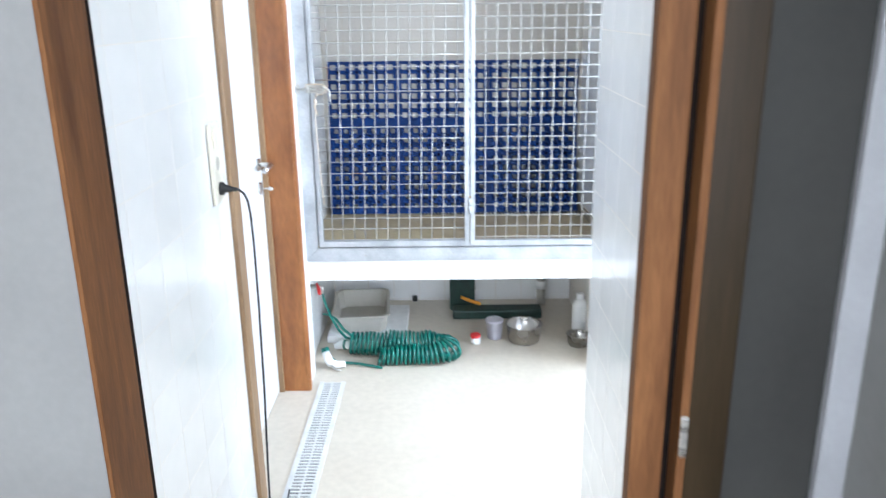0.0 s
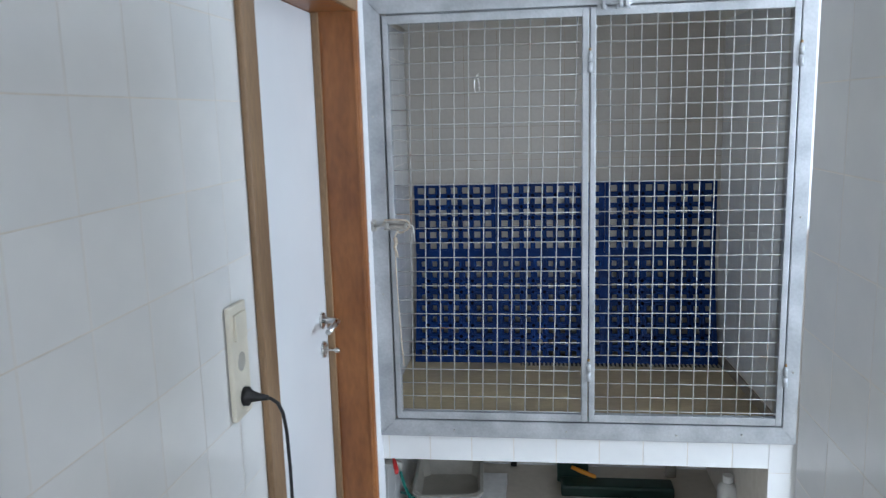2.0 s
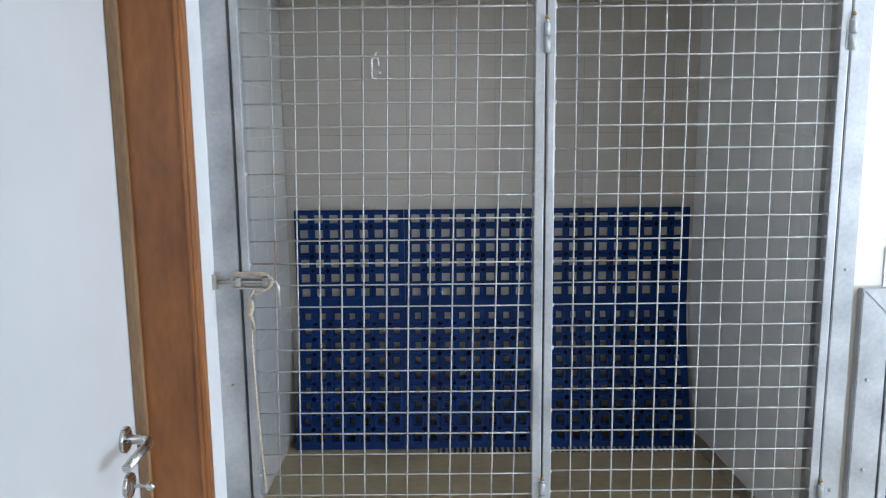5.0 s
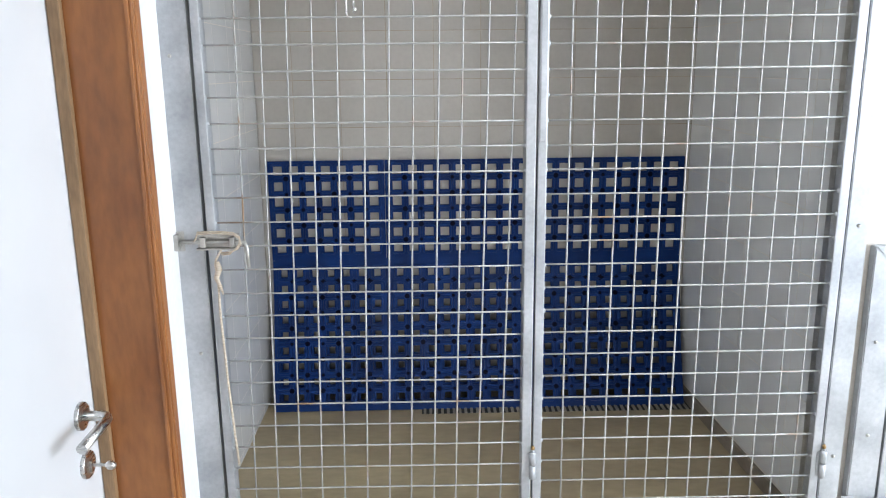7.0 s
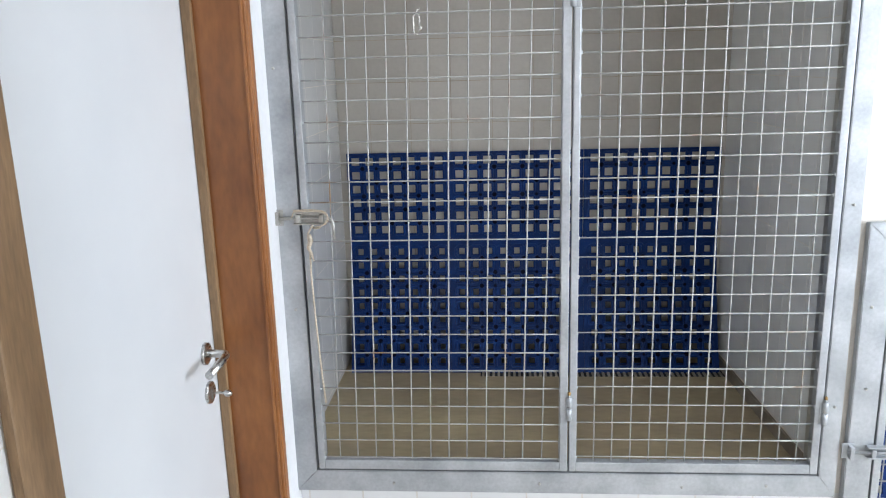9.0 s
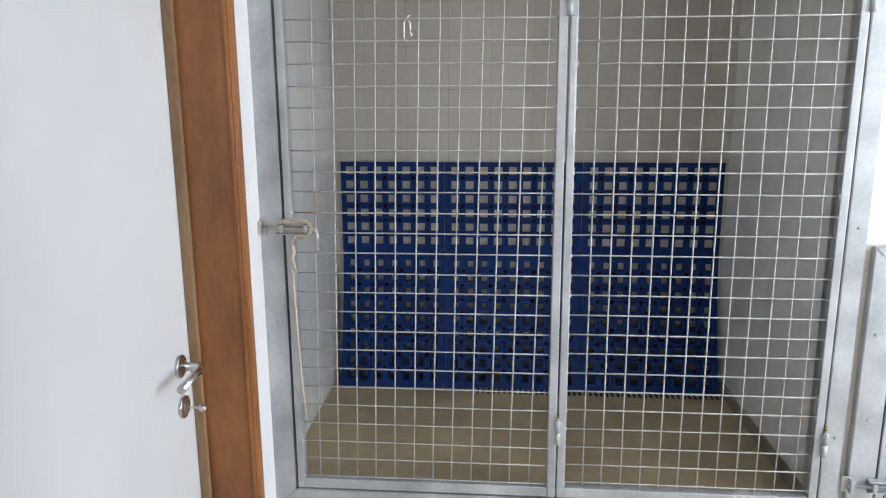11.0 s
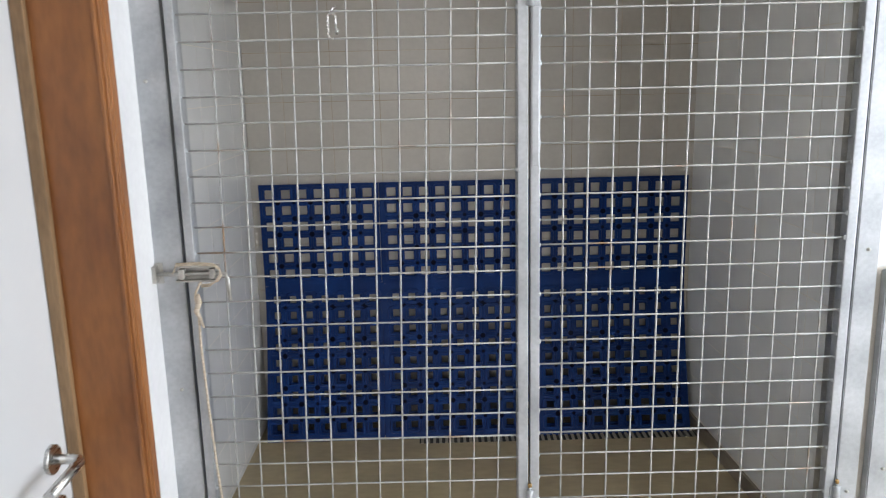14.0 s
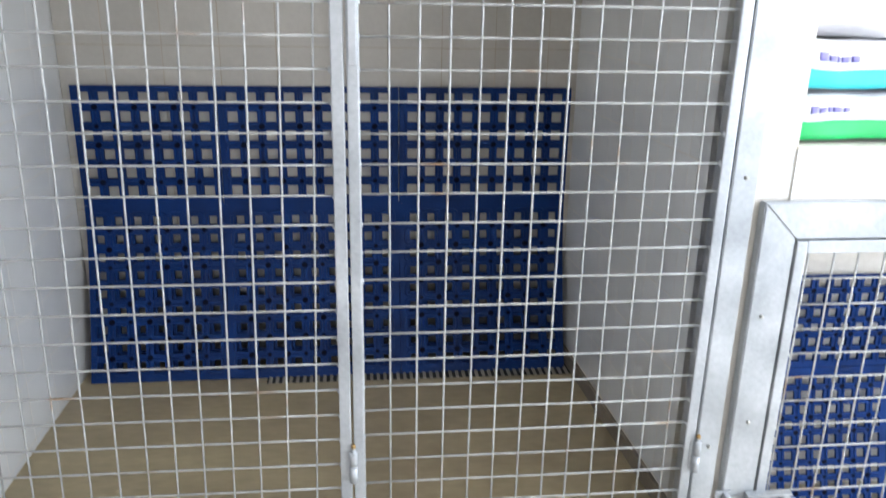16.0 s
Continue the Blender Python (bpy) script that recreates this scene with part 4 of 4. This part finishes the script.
for z, a, b, m in ((2.232, 0.735, 0.79, "print"), (2.213, 0.70, 0.745, "print"), (2.213, 0.755, 0.80, "amber"), (2.196, 0.715, 0.76, "amber"), (2.196, 0.77, 0.80, "print")):
    part("print", boxed(a, b, 0.0588, 0.0596, z, z + 0.006), m, cb)
part("emblem", boxed(0.795, 0.815, 0.0588, 0.0596, 2.24, 2.262), "print", cb)


def bag(name, at, size, mat, label, seed, rough=0.16):
    """A slumped film bag: a squashed ball with creases."""
    bm = bmesh.new()
    bmesh.ops.create_icosphere(bm, subdivisions=4, radius=1)
    for v in bm.verts:
        c = v.co.copy()
        f = 1 + rough * noise.noise(c * 2.1 + Vector((seed, 0, 0))) + rough * 0.6 * abs(noise.noise(c * 5.3 + Vector((0, seed, 0)))) + rough * 0.3 * noise.noise(c * 13 + Vector((0, 0, seed)))
        c *= f
        v.co = (at[0] + c.x * size[0], at[1] + c.y * size[1], at[2] + max(c.z * size[2], -size[2] * 0.6) + size[2] * 0.6)
    for f in bm.faces:
        f.smooth = True
    return single(name, bm, mat, label, "bag", "bags on the shelf")


bag("plastic_bag", (0.34, 0.30, 2.183), (0.22, 0.2, 0.2), "black_bag", "black plastic bag on the shelf", 1.3)
bag("plastic_bag", (0.62, 0.42, 2.183), (0.2, 0.2, 0.2), "black_bag", "black plastic bag behind the carton", 4.1)
bag("plastic_bag", (0.98, 0.22, 2.183), (0.13, 0.15, 0.17), "black_bag", "black plastic bag beside the carton", 7.7)
bag("plastic_bag", (1.20, 0.16, 2.183), (0.155, 0.11, 0.13), "clear_bag", "crumpled clear plastic bag on the shelf", 9.2, 0.3)
bm = bmesh.new()
q = [bm.verts.new(p) for p in ((0.30, 0.035, 2.184), (0.385, 0.06, 2.184), (0.365, 0.12, 2.225), (0.335, 0.045, 2.214), (0.42, 0.11, 2.184))]
bm.faces.new((q[0], q[1], q[3])), bm.faces.new((q[1], q[4], q[2], q[3]))
r = bmesh.ops.solidify(bm, geom=list(bm.faces), thickness=0.0015)
single("leaflet", bm, "card", "folded white leaflet on the shelf edge", "paper")


# ---- on the shelf over the low kennel ----
def crumpled(bm, amp, seed, cuts=6):
    """Divides the mesh and dents it as loosely filled film."""
    bmesh.ops.subdivide_edges(bm, edges=list(bm.edges), cuts=cuts, use_grid_fill=True)
    for v in bm.verts:
        v.co += amp * noise.noise_vector(v.co * 11 + Vector((seed, 0, 0))) + amp * 0.4 * noise.noise_vector(v.co * 34 + Vector((0, seed, 0)))
    for f in bm.faces:
        f.smooth = True
    return bm


def pack(x0, x1, y0, y1, z0, z1, stripe, label):
    """A flat film pack of pads: soft body, coloured band and a printed name as bars."""
    p = thing("pad_pack", ((x0 + x1) / 2, (y0 + y1) / 2, z0), label, "pack", "packs on the shelf")
    h = z1 - z0
    part("body", crumpled(boxed(x0, x1, y0, y1, z0 + 0.004, z1 - 0.004, bevel=0.018), 0.006, z0), "white_pack", p)
    part("band", crumpled(boxed(x0 - 0.001, x1 + 0.001, y0 - 0.002, y0 + 0.06, z0 + 0.006, z0 + h * 0.48, bevel=0.008), 0.006, z0), stripe, p, "coloured film band")
    for a, b in ((0.02, 0.034), (0.037, 0.05), (0.053, 0.058), (0.061, 0.078), (0.081, 0.094)):
        part("print", crumpled(boxed(x0 + a, x0 + b, y0 - 0.0028, y0 + 0.004, z0 + h * 0.6, z0 + h * (0.7 + 0.05 * (a < 0.03))), 0.006, z0, 2), "violet", p)
    return p


pack(1.566, 1.98, 0.045, 0.33, 1.4105, 1.499, "green_pack", "white pad pack with a green band")
pack(1.572, 1.99, 0.055, 0.33, 1.4995, 1.588, "cyan_pack", "white pad pack with a turquoise band")
bag("plastic_bag", (1.80, 0.2, 1.589), (0.2, 0.13, 0.045), "white_pack", "flat white film bag on the packs", 3.3, 0.1)

# ---- wall tiles, one by one ----
tiled(wall_west, (WX - T + 0.0001, -1.952, 0), (0, 1, 0), (0, 0, 1), 0.799, HIGH, u0=0.077, v0=0.095)
tiled(wall_west, (WX - T + 0.0001, -1.152, 2.131), (0, 1, 0), (0, 0, 1), 1.023, HIGH - 2.131, u0=0.02, v0=0.095)
tiled(wall_partition, (RX + T - 0.0001, -1.15, 0), (0, -1, 0), (0, 0, 1), 1.09, HIGH, u0=0.0, v0=0.095)
tiled(wall_partition, (RX + 0.12, -1.15 - 0.0001, 0), (-1, 0, 0), (0, 0, 1), 0.114, HIGH, u0=-0.04, v0=0.095)
tiled(slab_low, (0.0, 0.0159, 0.468), (1, 0, 0), (0, 0, 1), 1.40, 0.098, joint=0.004, u0=0.055, v0=-0.054)
tiled(pillar, (1.40, 0.0139, 0), (1, 0, 0), (0, 0, 1), 0.075, 0.566, u0=-0.07)
tiled(slab_top, (WX, 0.0119, 2.118), (1, 0, 0), (0, 0, 1), 1.446, 0.064, u0=0.02, v0=-0.09)
tiled(part_w, (1.48, 0.0159, 1.317), (1, 0, 0), (0, 0, 1), 0.076, HIGH - 1.317, u0=-0.075, v0=0.09)
tiled(slab_e, (1.5565, 0.0119, 1.316), (1, 0, 0), (0, 0, 1), 1.6, 0.092, u0=0.02, v0=-0.06)
tiled(bpy.data.objects["wall_north"], (0.0, 0.98 - 0.0003, 0.0), (1, 0, 0), (0, 0, 1), 1.40, 0.465, joint=0.003, u0=0.05, v0=0.012)
tiled(bpy.data.objects["wall_kennel_west"], (-T + 0.0001, 0.032, 0), (0, 1, 0), (0, 0, 1), 0.93, 0.465, u0=0.03, v0=0.012)
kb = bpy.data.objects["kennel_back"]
tiled(kb, (0.0, 0.957 + T - 0.0001, 0.58), (1, 0, 0), (0, 0, 1), 1.45, 1.51, mat="tile_back_shade", u0=-0.03, v0=0.02)
run = Vector((KX0 - KX1, 0.016 - 0.957, 0)).normalized()
tiled(part_w, (KX1 + T - 0.0001, 0.957, 0.63), run, (0, 0, 1), 0.94, 1.46, u0=0.0, v0=-0.03)
tiled(bpy.data.objects["wall_kennel_west"], (-T + 0.0001, 0.032, 0.58), (0, 1, 0), (0, 0, 1), 0.93, 1.51, u0=0.01, v0=0.02)
